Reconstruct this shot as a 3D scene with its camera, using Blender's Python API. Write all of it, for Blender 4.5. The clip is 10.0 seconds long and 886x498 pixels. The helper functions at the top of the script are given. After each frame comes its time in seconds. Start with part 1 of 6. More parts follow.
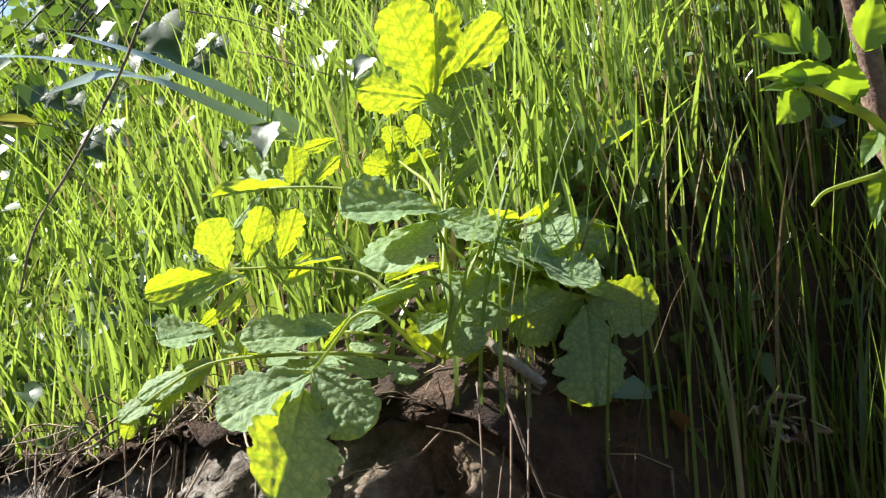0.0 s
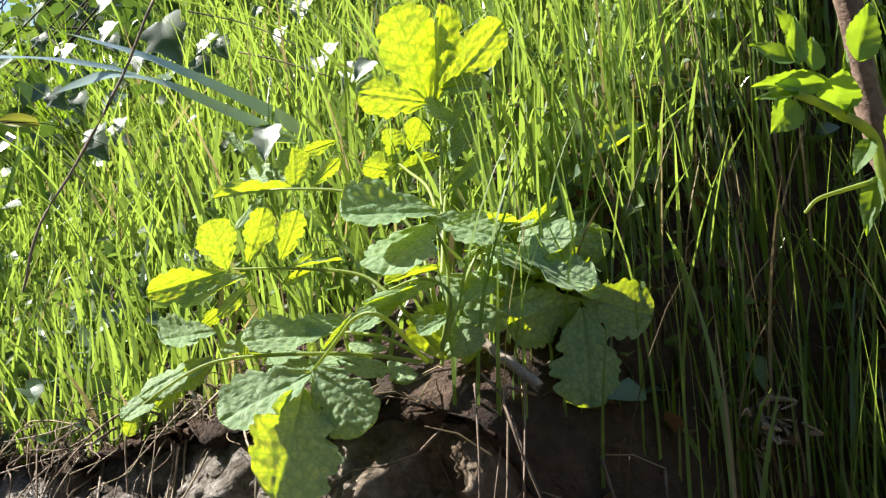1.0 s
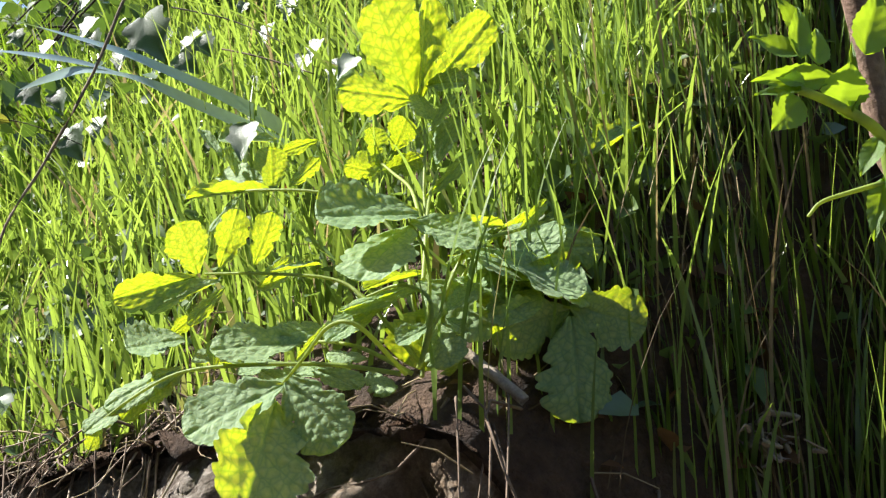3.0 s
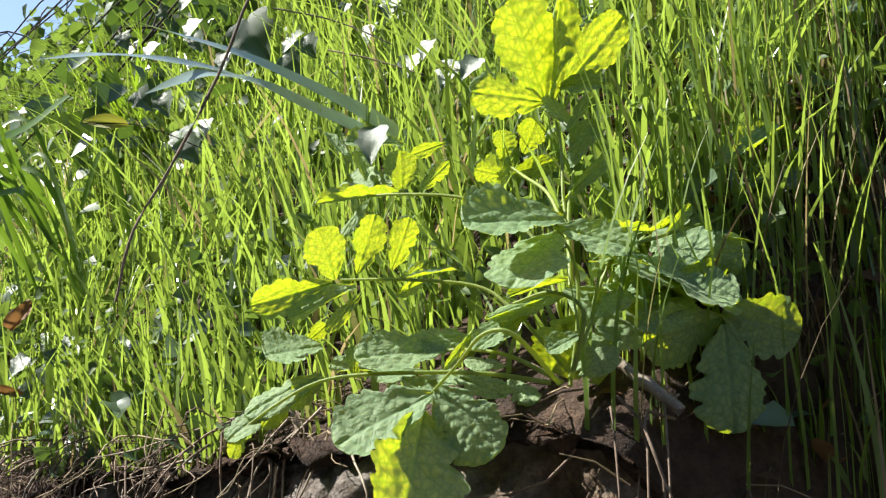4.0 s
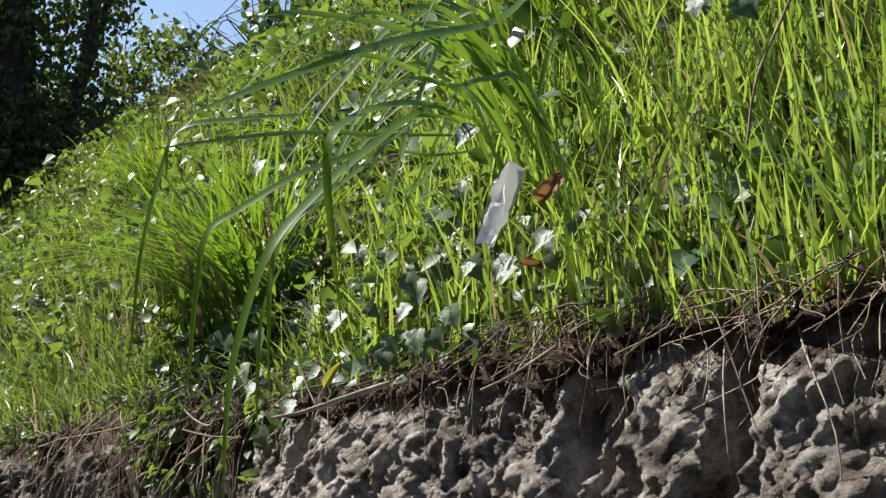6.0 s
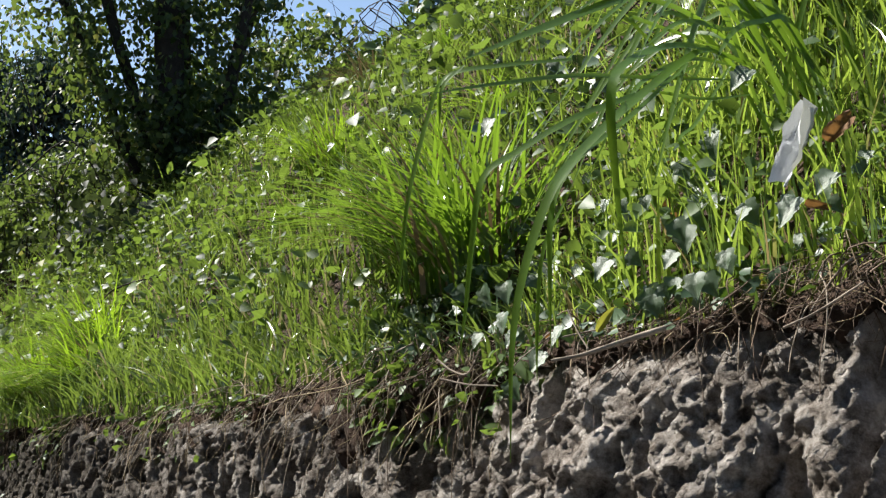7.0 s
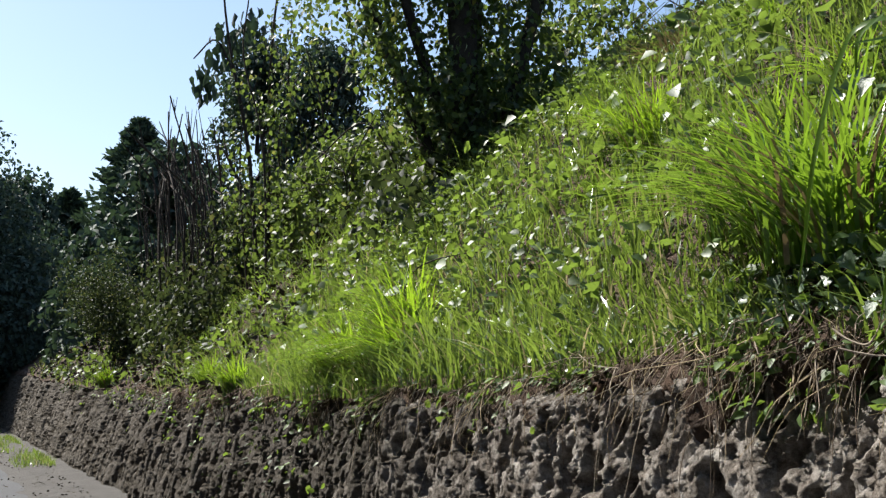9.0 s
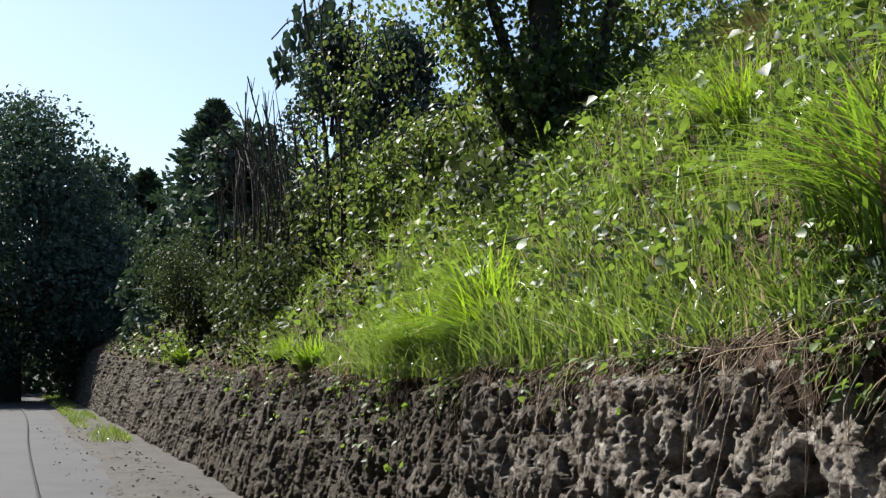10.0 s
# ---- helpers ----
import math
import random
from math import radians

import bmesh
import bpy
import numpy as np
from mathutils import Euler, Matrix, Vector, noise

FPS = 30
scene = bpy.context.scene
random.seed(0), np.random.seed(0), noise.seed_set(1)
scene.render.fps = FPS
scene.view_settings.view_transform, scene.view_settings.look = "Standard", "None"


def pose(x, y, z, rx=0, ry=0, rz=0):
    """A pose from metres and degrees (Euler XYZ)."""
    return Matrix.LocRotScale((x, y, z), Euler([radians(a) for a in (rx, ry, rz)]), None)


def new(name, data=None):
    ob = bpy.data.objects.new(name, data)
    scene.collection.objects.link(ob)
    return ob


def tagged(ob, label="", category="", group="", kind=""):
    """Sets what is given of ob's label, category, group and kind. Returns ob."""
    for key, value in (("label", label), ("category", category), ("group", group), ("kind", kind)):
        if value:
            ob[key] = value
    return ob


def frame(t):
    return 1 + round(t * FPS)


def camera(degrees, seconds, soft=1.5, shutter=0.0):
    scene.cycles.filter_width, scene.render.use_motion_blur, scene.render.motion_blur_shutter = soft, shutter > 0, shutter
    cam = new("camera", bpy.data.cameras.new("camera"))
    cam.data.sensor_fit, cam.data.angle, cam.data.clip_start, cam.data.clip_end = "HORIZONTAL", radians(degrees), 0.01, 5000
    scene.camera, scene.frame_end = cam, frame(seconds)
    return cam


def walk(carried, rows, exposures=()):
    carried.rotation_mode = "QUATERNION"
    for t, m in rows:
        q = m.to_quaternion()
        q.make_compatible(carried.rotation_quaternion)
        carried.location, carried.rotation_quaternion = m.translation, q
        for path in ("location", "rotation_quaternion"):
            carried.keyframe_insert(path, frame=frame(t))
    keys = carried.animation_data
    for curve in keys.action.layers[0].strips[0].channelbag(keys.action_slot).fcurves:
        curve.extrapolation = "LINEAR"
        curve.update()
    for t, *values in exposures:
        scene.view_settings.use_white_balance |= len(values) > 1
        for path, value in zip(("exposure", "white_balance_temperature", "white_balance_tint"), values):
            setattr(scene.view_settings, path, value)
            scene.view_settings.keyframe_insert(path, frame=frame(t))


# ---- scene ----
cam = camera(37.8, 10.0, soft=1.3)
PATH = [
    (0.0, 0.0000, 0.0000, 0.8800, 0.000, 8.173, 1.769),
    (0.5, 0.0028, -0.0044, 0.8945, 0.002, 8.145, 1.369),
    (1.0, -0.0025, -0.0154, 0.8820, -0.257, 8.039, 1.357),
    (1.5, 0.0068, 0.0254, 0.8941, 0.045, 8.433, 1.374),
    (2.0, 0.0198, 0.0374, 0.8916, 0.056, 8.203, 1.272),
    (3.5, 0.0057, 0.0433, 0.8886, 0.080, 8.322, 0.875),
    (4.0, -0.0591, 0.0534, 0.8992, 1.778, 8.161, 0.846),
    (4.5, -0.1784, 0.0559, 0.8774, 2.667, 7.838, 1.279),
    (5.0, -0.2922, 0.0497, 0.8603, 4.458, 6.842, 2.140),
    (5.5, -0.3738, 0.0151, 0.8403, 6.418, 6.330, 2.509),
    (6.0, -0.4612, 0.0066, 0.8230, 8.706, 5.954, 2.586),
    (6.2, -0.4995, 0.0002, 0.8183, 9.734, 5.649, 2.717),
    (7.3, -0.7029, -0.0239, 0.7617, 14.805, 6.282, 1.774),
    (7.5, -0.7256, -0.0219, 0.7618, 16.042, 6.398, 1.607),
    (8.0, -0.7787, -0.0208, 0.7601, 19.142, 6.179, 1.578),
    (8.5, -0.8047, -0.0246, 0.7558, 21.900, 5.912, 1.029),
    (9.0, -0.8350, -0.0366, 0.7509, 24.240, 5.707, 0.866),
    (9.5, -0.8562, -0.0420, 0.7488, 26.067, 5.432, 0.489),
    (10.0, -0.8719, -0.0373, 0.7411, 27.261, 5.000, 0.000),
]
walk(cam, [(t, pose(x, y, z, 90 + pitch, roll, yaw)) for t, x, y, z, yaw, pitch, roll in PATH],
     exposures=[(0.0, 1.69), (3.4, 1.65), (4.2, 1.37), (5.5, 1.10), (7.5, 1.09), (10.0, 1.18)])

# ---- light ----
SUN_YAW, SUN_UP = 75.0, 46.0          # degrees left of +y, and above the horizon
sun_way = Vector((-math.sin(radians(SUN_YAW)) * math.cos(radians(SUN_UP)),
                  math.cos(radians(SUN_YAW)) * math.cos(radians(SUN_UP)), math.sin(radians(SUN_UP))))
world = bpy.data.worlds.new("sky")
scene.world = world
world.use_nodes = True
wn = world.node_tree.nodes
sky = wn.new("ShaderNodeTexSky")
sky.sky_type = "NISHITA"
sky.sun_disc = False
sky.sun_elevation = radians(SUN_UP)
sky.sun_rotation = radians(-SUN_YAW)
sky.air_density, sky.dust_density, sky.ozone_density = 1.0, 1.2, 3.0
wn["Background"].inputs["Strength"].default_value = 0.078
world.node_tree.links.new(sky.outputs["Color"], wn["Background"].inputs["Color"])
sun_data = bpy.data.lights.new("sun", "SUN")
sun_data.energy, sun_data.angle, sun_data.color = 5.0, radians(0.53), (1.0, 0.96, 0.89)
sun = new("sun", sun_data)
sun.rotation_euler = sun_way.to_track_quat("Z", "Y").to_euler()

# ---- the plan: r runs along the wall, b back into the bank, z up from the road ----
O = Vector((-5.129, 5.835, 0.0))
E1 = Vector((0.7193, -0.6947, 0.0))
E2 = Vector((0.6947, 0.7193, 0.0))
rng = np.random.default_rng(7)


def W(r, b, z):
    return O + E1 * r + E2 * b + Vector((0, 0, z))


def Wn(r, b, z):
    r, b, z = np.broadcast_arrays(np.asarray(r, float), np.asarray(b, float), np.asarray(z, float))
    return np.stack([O.x + E1.x * r + E2.x * b, O.y + E1.y * r + E2.y * b, z], -1)


def hash2(ix, iy, seed):
    n = (ix.astype(np.int64) * 374761393 + iy.astype(np.int64) * 668265263 + seed * 1442695041) & 0x7FFFFFFF
    n = ((n ^ (n >> 13)) * 1274126177) & 0x7FFFFFFF
    return ((n ^ (n >> 16)) & 0xFFFF) / 65535.0


def vnoise(x, y, seed=0):
    """Smooth value noise, -1 to 1."""
    x, y = np.broadcast_arrays(np.asarray(x, float), np.asarray(y, float))
    ix, iy = np.floor(x), np.floor(y)
    fx, fy = x - ix, y - iy
    fx, fy = fx * fx * (3 - 2 * fx), fy * fy * (3 - 2 * fy)
    a, b = hash2(ix, iy, seed), hash2(ix + 1, iy, seed)
    c, d = hash2(ix, iy + 1, seed), hash2(ix + 1, iy + 1, seed)
    return 2 * ((a * (1 - fx) + b * fx) * (1 - fy) + (c * (1 - fx) + d * fx) * fy) - 1


def fbm(x, y, octaves=4, seed=0, gain=0.5):
    total, amp = 0, 1.0
    for k in range(octaves):
        total = total + amp * vnoise(x * 2 ** k, y * 2 ** k, seed + k)
        amp *= gain
    return total


def cells(x, y, seed=0):
    """Distance to the nearest of the scattered points, one in each unit square."""
    x, y = np.broadcast_arrays(np.asarray(x, float), np.asarray(y, float))
    ix, iy = np.floor(x), np.floor(y)
    best = np.full(x.shape, 9.0)
    for dx in (-1, 0, 1):
        for dy in (-1, 0, 1):
            cx, cy = ix + dx, iy + dy
            px, py = cx + hash2(cx, cy, seed), cy + hash2(cx, cy, seed + 31)
            best = np.minimum(best, np.hypot(px - x, py - y))
    return best


def smooth(e0, e1, x):
    t = np.clip((np.asarray(x, float) - e0) / (e1 - e0), 0, 1)
    return t * t * (3 - 2 * t)


TOP_R = [-40, -15, -8, -2.5, 1.4, 3.0, 4.0, 5.0, 5.6, 6.2, 6.75, 7.15, 9.5]
TOP_Z = [1.05, 0.95, 0.76, 0.69, 0.69, 0.69, 0.72, 0.785, 0.81, 0.85, 0.89, 0.90, 0.93]
OFF_R = [-40, -4, -2.5, 1.4, 3.0, 4.7, 5.0, 5.5, 5.72, 5.95, 6.05, 6.25, 6.5, 6.75, 7.08, 7.2, 7.5, 7.9, 8.2, 9.5]
OFF_B = [0.25, 0.25, 0.25, 0.10, 0.0, -0.03, -0.03, -0.02, 0.0, -0.03, -0.03, 0.0, 0.03, 0.05, 0.05, 0.04, 0.03, 0.03, 0.02, 0.0]


def top_z(r):
    return np.interp(r, TOP_R, TOP_Z) + 0.018 * fbm(np.asarray(r) * 2.3, 3.1, 3, 11)


def notch(r):
    """1 inside the hollow beside the clay block, 0 outside it."""
    return smooth(7.1, 7.3, r) * (1 - smooth(7.7, 8.1, r))


def edge_0(r):
    return np.interp(r, OFF_R, OFF_B) + 0.03 * fbm(np.asarray(r) * 3.1, 8.7, 4, 12)


def edge_b(r):
    return edge_0(r) + 0.24 * notch(r)


def rise(b):
    """How far the bank stands above the wall's edge, b behind it."""
    b = np.maximum(np.asarray(b, float), 0)
    return np.interp(b, [0, 0.06, 0.8, 2.0, 4.0, 9.0, 30.0], [0, 0.05, 0.90, 1.68, 2.4, 2.9, 3.2])


def drop_at(r):
    return 0.5 * notch(r)


def mat_at(r):
    """1 where a thick mat of turf and roots overhangs the clay."""
    return smooth(3.4, 4.6, r) * (1 - smooth(5.6, 5.85, r))


def bank_z(r, b):
    d = np.maximum(np.asarray(b, float) - edge_0(r), 0)
    low = -drop_at(r) * (1 - smooth(-0.05, 0.3, b - edge_b(r)))
    flat = 0.6 + 0.4 * smooth(-14.0, -8.0, r)
    return top_z(r) + rise(d) * flat + low + (0.03 * fbm(r * 2.0, b * 2.0, 3, 5) + 0.012 * fbm(r * 9.0, b * 9.0, 2, 9)) * smooth(0.0, 0.2, d)


# ---- meshes ----
def mesh_np(name, verts, faces, smooth_shade=True):
    """A mesh from an array of places and an array of triangles or four-sided faces."""
    me = bpy.data.meshes.new(name)
    verts, faces = np.asarray(verts, np.float32), np.asarray(faces, np.int32)
    n, k = faces.shape
    me.vertices.add(len(verts))
    me.vertices.foreach_set("co", verts.ravel())
    me.loops.add(n * k)
    me.loops.foreach_set("vertex_index", faces.ravel())
    me.polygons.add(n)
    me.polygons.foreach_set("loop_start", np.arange(0, n * k, k, dtype=np.int32))
    me.polygons.foreach_set("loop_total", np.full(n, k, np.int32))
    me.polygons.foreach_set("use_smooth", np.full(n, smooth_shade, bool))
    me.update(calc_edges=True)
    return me


def part(name, data, material, parent=None, label=""):
    """Links a mesh, or a bmesh, as one object under its thing or part."""
    if isinstance(data, bmesh.types.BMesh):
        me = bpy.data.meshes.new(name)
        data.to_mesh(me)
        data.free()
        data = me
    ob = new(name, data)
    if material and not data.materials:
        data.materials.append(material)
    if parent:
        ob.parent = parent
    if label:
        tagged(ob, label)
    return ob


def thing(name, label, category, place=(0, 0, 0), group="", kind=""):
    ob = new(name)
    ob.location = place
    ob.empty_display_size = 0.02
    return tagged(ob, label, category, group, kind)


def grid_faces(nu, nv):
    i = np.arange(nu - 1)[:, None] * nv + np.arange(nv - 1)[None, :]
    return np.stack([i, i + nv, i + nv + 1, i + 1], -1).reshape(-1, 4)


def sheet(name, P, material, flip=False):
    nu, nv = P.shape[:2]
    f = grid_faces(nu, nv)
    if flip:
        f = f[:, ::-1]
    me = mesh_np(name, P.reshape(-1, 3), f)
    me.materials.append(material)
    return new(name, me)


def tube(points, radii, sides=6):
    """Places and faces of a tapered round stem along the points."""
    pts = np.array([list(p) for p in points], float)
    n = len(pts)
    rad = np.interp(np.linspace(0, 1, n), np.linspace(0, 1, len(radii)), radii)
    tan = np.gradient(pts, axis=0)
    tan /= np.linalg.norm(tan, axis=1)[:, None] + 1e-9
    ref = np.where(np.abs(tan[:, 2:3]) < 0.9, np.array([[0, 0, 1.0]]), np.array([[1.0, 0, 0]]))
    side = np.cross(tan, ref)
    side /= np.linalg.norm(side, axis=1)[:, None] + 1e-9
    other = np.cross(side, tan)
    a = np.linspace(0, 2 * np.pi, sides, endpoint=False)
    ring = pts[:, None] + rad[:, None, None] * (side[:, None] * np.cos(a)[None, :, None] + other[:, None] * np.sin(a)[None, :, None])
    i = np.arange(n - 1)[:, None] * sides
    j = np.arange(sides)[None, :]
    k = (j + 1) % sides
    faces = np.stack([i + j, i + k, i + k + sides, i + j + sides], -1).reshape(-1, 4)
    return ring.reshape(-1, 3), faces


def bend(a, b, sag=0.0, n=8, wob=0.0, seed=0):
    """Points from a to b, bowed by sag metres upward in the middle, and a little crooked."""
    a, b = np.array(a, float), np.array(b, float)
    t = np.linspace(0, 1, n)[:, None]
    p = a + (b - a) * t
    p[:, 2] += 4 * sag * (t * (1 - t))[:, 0]
    if wob:
        g = np.random.default_rng(seed)
        p[1:-1] += g.normal(0, wob, (n - 2, 3))
    return p


def join(pieces):
    vs, fs, n = [], [], 0
    for v, f in pieces:
        vs.append(v)
        fs.append(f + n)
        n += len(v)
    return np.concatenate(vs), np.concatenate(fs)


def stems(name, lines, material, parent=None, sides=5, label=""):
    v, f = join([tube(p, rad, sides) for p, rad in lines])
    return part(name, mesh_np(name, v, f), material, parent, label)


def blades(base, height, lean, curve, width, seg=4, twist=None, droop=0.0):
    """Grass blades: tapering ribbons with a slight fold. lean is a unit way in the plan, curve how far the tip goes over."""
    n = len(base)
    t = np.linspace(0, 1, seg + 1)
    face = np.stack([-lean[:, 1], lean[:, 0]], -1) if twist is None else np.stack([np.cos(twist), np.sin(twist)], -1)
    over = (curve[:, None] * t[None] ** 2)
    up = height[:, None] * (t[None] - droop * np.minimum(curve / np.maximum(height, 1e-6), 2)[:, None] * t[None] ** 3)
    mid = np.zeros((n, seg + 1, 3))
    mid[..., 0] = base[:, None, 0] + lean[:, None, 0] * over
    mid[..., 1] = base[:, None, 1] + lean[:, None, 1] * over
    mid[..., 2] = base[:, None, 2] + up
    w = width[:, None] * np.clip(1.0 - t[None] ** 2.2, 0.06, 1) * 0.5
    side = np.zeros((n, seg + 1, 3))
    side[..., 0], side[..., 1] = face[:, None, 0] * w, face[:, None, 1] * w
    P = np.stack([mid - side, mid + side], 2)
    i = (np.arange(n) * (seg + 1) * 2)[:, None] + (np.arange(seg) * 2)[None]
    f = np.stack([i, i + 1, i + 3, i + 2], -1).reshape(-1, 4)
    return P.reshape(-1, 3), f


LEAF_X = np.array([0.0, 0.28, 0.28, 0.28, 0.66, 0.66, 0.66, 1.0])
LEAF_Y = np.array([0.0, -0.5, 0.0, 0.5, -0.36, 0.0, 0.36, 0.0])
LEAF_F = np.array([[0, 1, 2, 2], [0, 2, 3, 3], [1, 4, 5, 2], [2, 5, 6, 3], [4, 7, 5, 5], [5, 7, 6, 6]])


def leaves(place, way, up, length, width, fold=0.12, sag=0.15):
    """Small folded leaves: each at its place, pointing along way, with its face turned to up."""
    n = len(place)
    way = way / (np.linalg.norm(way, axis=1)[:, None] + 1e-9)
    side = np.cross(up, way)
    side /= np.linalg.norm(side, axis=1)[:, None] + 1e-9
    nor = np.cross(way, side)
    h = np.abs(LEAF_Y) * fold * 2 - sag * LEAF_X ** 2
    P = (place[:, None] + way[:, None] * (LEAF_X[None, :, None] * length[:, None, None])
         + side[:, None] * (LEAF_Y[None, :, None] * width[:, None, None])
         + nor[:, None] * (h[None, :, None] * length[:, None, None]))
    tri = np.concatenate([LEAF_F[[0, 1, 4, 5]][:, [0, 1, 2]], LEAF_F[[2, 3]][:, [0, 1, 2]], LEAF_F[[2, 3]][:, [0, 2, 3]]])
    f = (np.arange(n)[:, None, None] * 8 + tri[None]).reshape(-1, 3)
    return P.reshape(-1, 3), f


def unit(n, flat=0.0, g=None):
    v = (g or rng).normal(0, 1, (n, 3))
    v[:, 2] *= 1 - flat
    return v / np.linalg.norm(v, axis=1)[:, None]

# ---- materials ----
def nodes(name):
    m = bpy.data.materials.new(name)
    m.use_nodes = True
    nt = m.node_tree
    return m, nt, nt.nodes["Principled BSDF"], nt.nodes["Material Output"]


def add(nt, kind, **values):
    n = nt.nodes.new(kind)
    for key, value in values.items():
        n.inputs[key.replace("_", " ")].default_value = value
    return n


def ramp(nt, source, stops):
    r = nt.nodes.new("ShaderNodeValToRGB")
    while len(r.color_ramp.elements) < len(stops):
        r.color_ramp.elements.new(0.5)
    for e, (p, c) in zip(r.color_ramp.elements, stops):
        e.position, e.color = p, (*c, 1)
    nt.links.new(source, r.inputs["Fac"])
    return r.outputs["Color"]


def bump(nt, p, height, strength, distance):
    b = add(nt, "ShaderNodeBump", Strength=strength, Distance=distance)
    nt.links.new(height, b.inputs["Height"])
    nt.links.new(b.outputs["Normal"], p.inputs["Normal"])
    return b


def place_of(nt):
    return nt.nodes.new("ShaderNodeTexCoord").outputs["Object"]


def noise_of(nt, scale, detail=4.0, rough=0.6, vector=None):
    n = add(nt, "ShaderNodeTexNoise", Scale=scale, Detail=detail, Roughness=rough)
    nt.links.new(vector or place_of(nt), n.inputs["Vector"])
    return n.outputs["Fac"]


def mixed(nt, fac, a, b, blend="MIX"):
    m = nt.nodes.new("ShaderNodeMix")
    m.data_type, m.blend_type = "RGBA", blend
    for sock, v in ((m.inputs["Factor"], fac), (m.inputs["A"], a), (m.inputs["B"], b)):
        if isinstance(v, (int, float)):
            sock.default_value = v
        elif isinstance(v, tuple):
            sock.default_value = (*v, 1)
        else:
            nt.links.new(v, sock)
    return m.outputs["Result"]


def leafy(name, dark, light, through_col, share=0.45, rough=0.4, spec=0.5, noise_scale=60.0, relief=0.3, island=True, old=None, coat=0.0):
    """Leaf or grass: a coloured skin that lets light through."""
    m, nt, p, out = nodes(name)
    if island:
        rand = nt.nodes.new("ShaderNodeNewGeometry").outputs["Random Per Island"]
    else:
        rand = nt.nodes.new("ShaderNodeObjectInfo").outputs["Random"]
    stops = [(0.0, dark), (0.8, light)] + ([(0.93, light), (0.97, old)] if old else [])
    col = ramp(nt, rand, stops)
    grain = noise_of(nt, noise_scale, 3.0)
    col = mixed(nt, 0.5, col, ramp(nt, grain, [(0.3, (0.45, 0.45, 0.45)), (0.75, (1.25, 1.25, 1.2))]), "MULTIPLY")
    nt.links.new(col, p.inputs["Base Color"])
    p.inputs["Roughness"].default_value = rough
    p.inputs["Specular IOR Level"].default_value = spec
    p.inputs["Coat Weight"].default_value = coat
    p.inputs["Coat Roughness"].default_value = 0.25
    if relief:
        bump(nt, p, grain, relief, 0.002)
    tr = nt.nodes.new("ShaderNodeBsdfTranslucent")
    tcol = mixed(nt, 0.6, through_col, ramp(nt, rand, [(0.0, tuple(0.7 * c for c in through_col)), (1.0, through_col)]), "MIX")
    if old:
        tcol = mixed(nt, ramp(nt, rand, [(0.93, (0, 0, 0)), (0.97, (1, 1, 1))]), tcol, old)
    nt.links.new(tcol, tr.inputs["Color"])
    mix = nt.nodes.new("ShaderNodeMixShader")
    mix.inputs["Fac"].default_value = share
    nt.links.new(p.outputs["BSDF"], mix.inputs[1])
    nt.links.new(tr.outputs["BSDF"], mix.inputs[2])
    nt.links.new(mix.outputs["Shader"], out.inputs["Surface"])
    return m


def rough_stuff(name, stops, scale=8.0, fine=90.0, roughness=0.9, strength=0.6, distance=0.01, spec=0.3, dark_tone=None):
    m, nt, p, out = nodes(name)
    at = place_of(nt)
    big, small = noise_of(nt, scale, 6.0, 0.65, at), noise_of(nt, fine, 5.0, 0.7, at)
    col = ramp(nt, big, stops)
    col = mixed(nt, 0.75, col, ramp(nt, small, [(0.25, (0.45, 0.43, 0.42)), (0.7, (1.3, 1.28, 1.25))]), "MULTIPLY")
    nt.links.new(col, p.inputs["Base Color"])
    p.inputs["Roughness"].default_value = roughness
    p.inputs["Specular IOR Level"].default_value = spec
    bump(nt, p, mixed(nt, 0.5, big, small), strength, distance)
    return m


GRASS = leafy("grass_blade", (0.035, 0.08, 0.014), (0.21, 0.32, 0.08), (0.39, 0.54, 0.07), 0.48, 0.3, 0.9, 20.0, 0.0, old=(0.35, 0.27, 0.12))
GRASS_FAR = leafy("meadow_blade", (0.028, 0.058, 0.016), (0.13, 0.205, 0.06), (0.25, 0.36, 0.05), 0.38, 0.34, 0.8, 20.0, 0.0, old=(0.38, 0.32, 0.17))
SEDGE = leafy("sedge_blade", (0.045, 0.11, 0.018), (0.14, 0.26, 0.035), (0.26, 0.43, 0.03), 0.40, 0.3, 0.9, 40.0, 0.1)
STRAW = leafy("dry_straw", (0.07, 0.045, 0.028), (0.42, 0.33, 0.2), (0.3, 0.22, 0.1), 0.15, 0.7, 0.3, 60.0, 0.2)
IVY = leafy("ivy_skin", (0.03, 0.07, 0.03), (0.10, 0.16, 0.085), (0.16, 0.28, 0.03), 0.2, 0.40, 0.75, 50.0, 0.3)
WEED = leafy("weed_leaf", (0.022, 0.055, 0.016), (0.12, 0.19, 0.06), (0.24, 0.36, 0.05), 0.36, 0.5, 0.4, 60.0, 0.3)
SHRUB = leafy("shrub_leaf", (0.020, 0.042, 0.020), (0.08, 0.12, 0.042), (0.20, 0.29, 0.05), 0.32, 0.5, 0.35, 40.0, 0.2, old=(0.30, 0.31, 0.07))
# darker than SHRUB: the shade on the hedge's front is put into this colour
HEDGE_SHADED = leafy("hedge_leaf_shaded", (0.012, 0.020, 0.010), (0.045, 0.065, 0.03), (0.10, 0.14, 0.04), 0.2, 0.6, 0.2, 40.0, 0.2, old=(0.24, 0.25, 0.07))
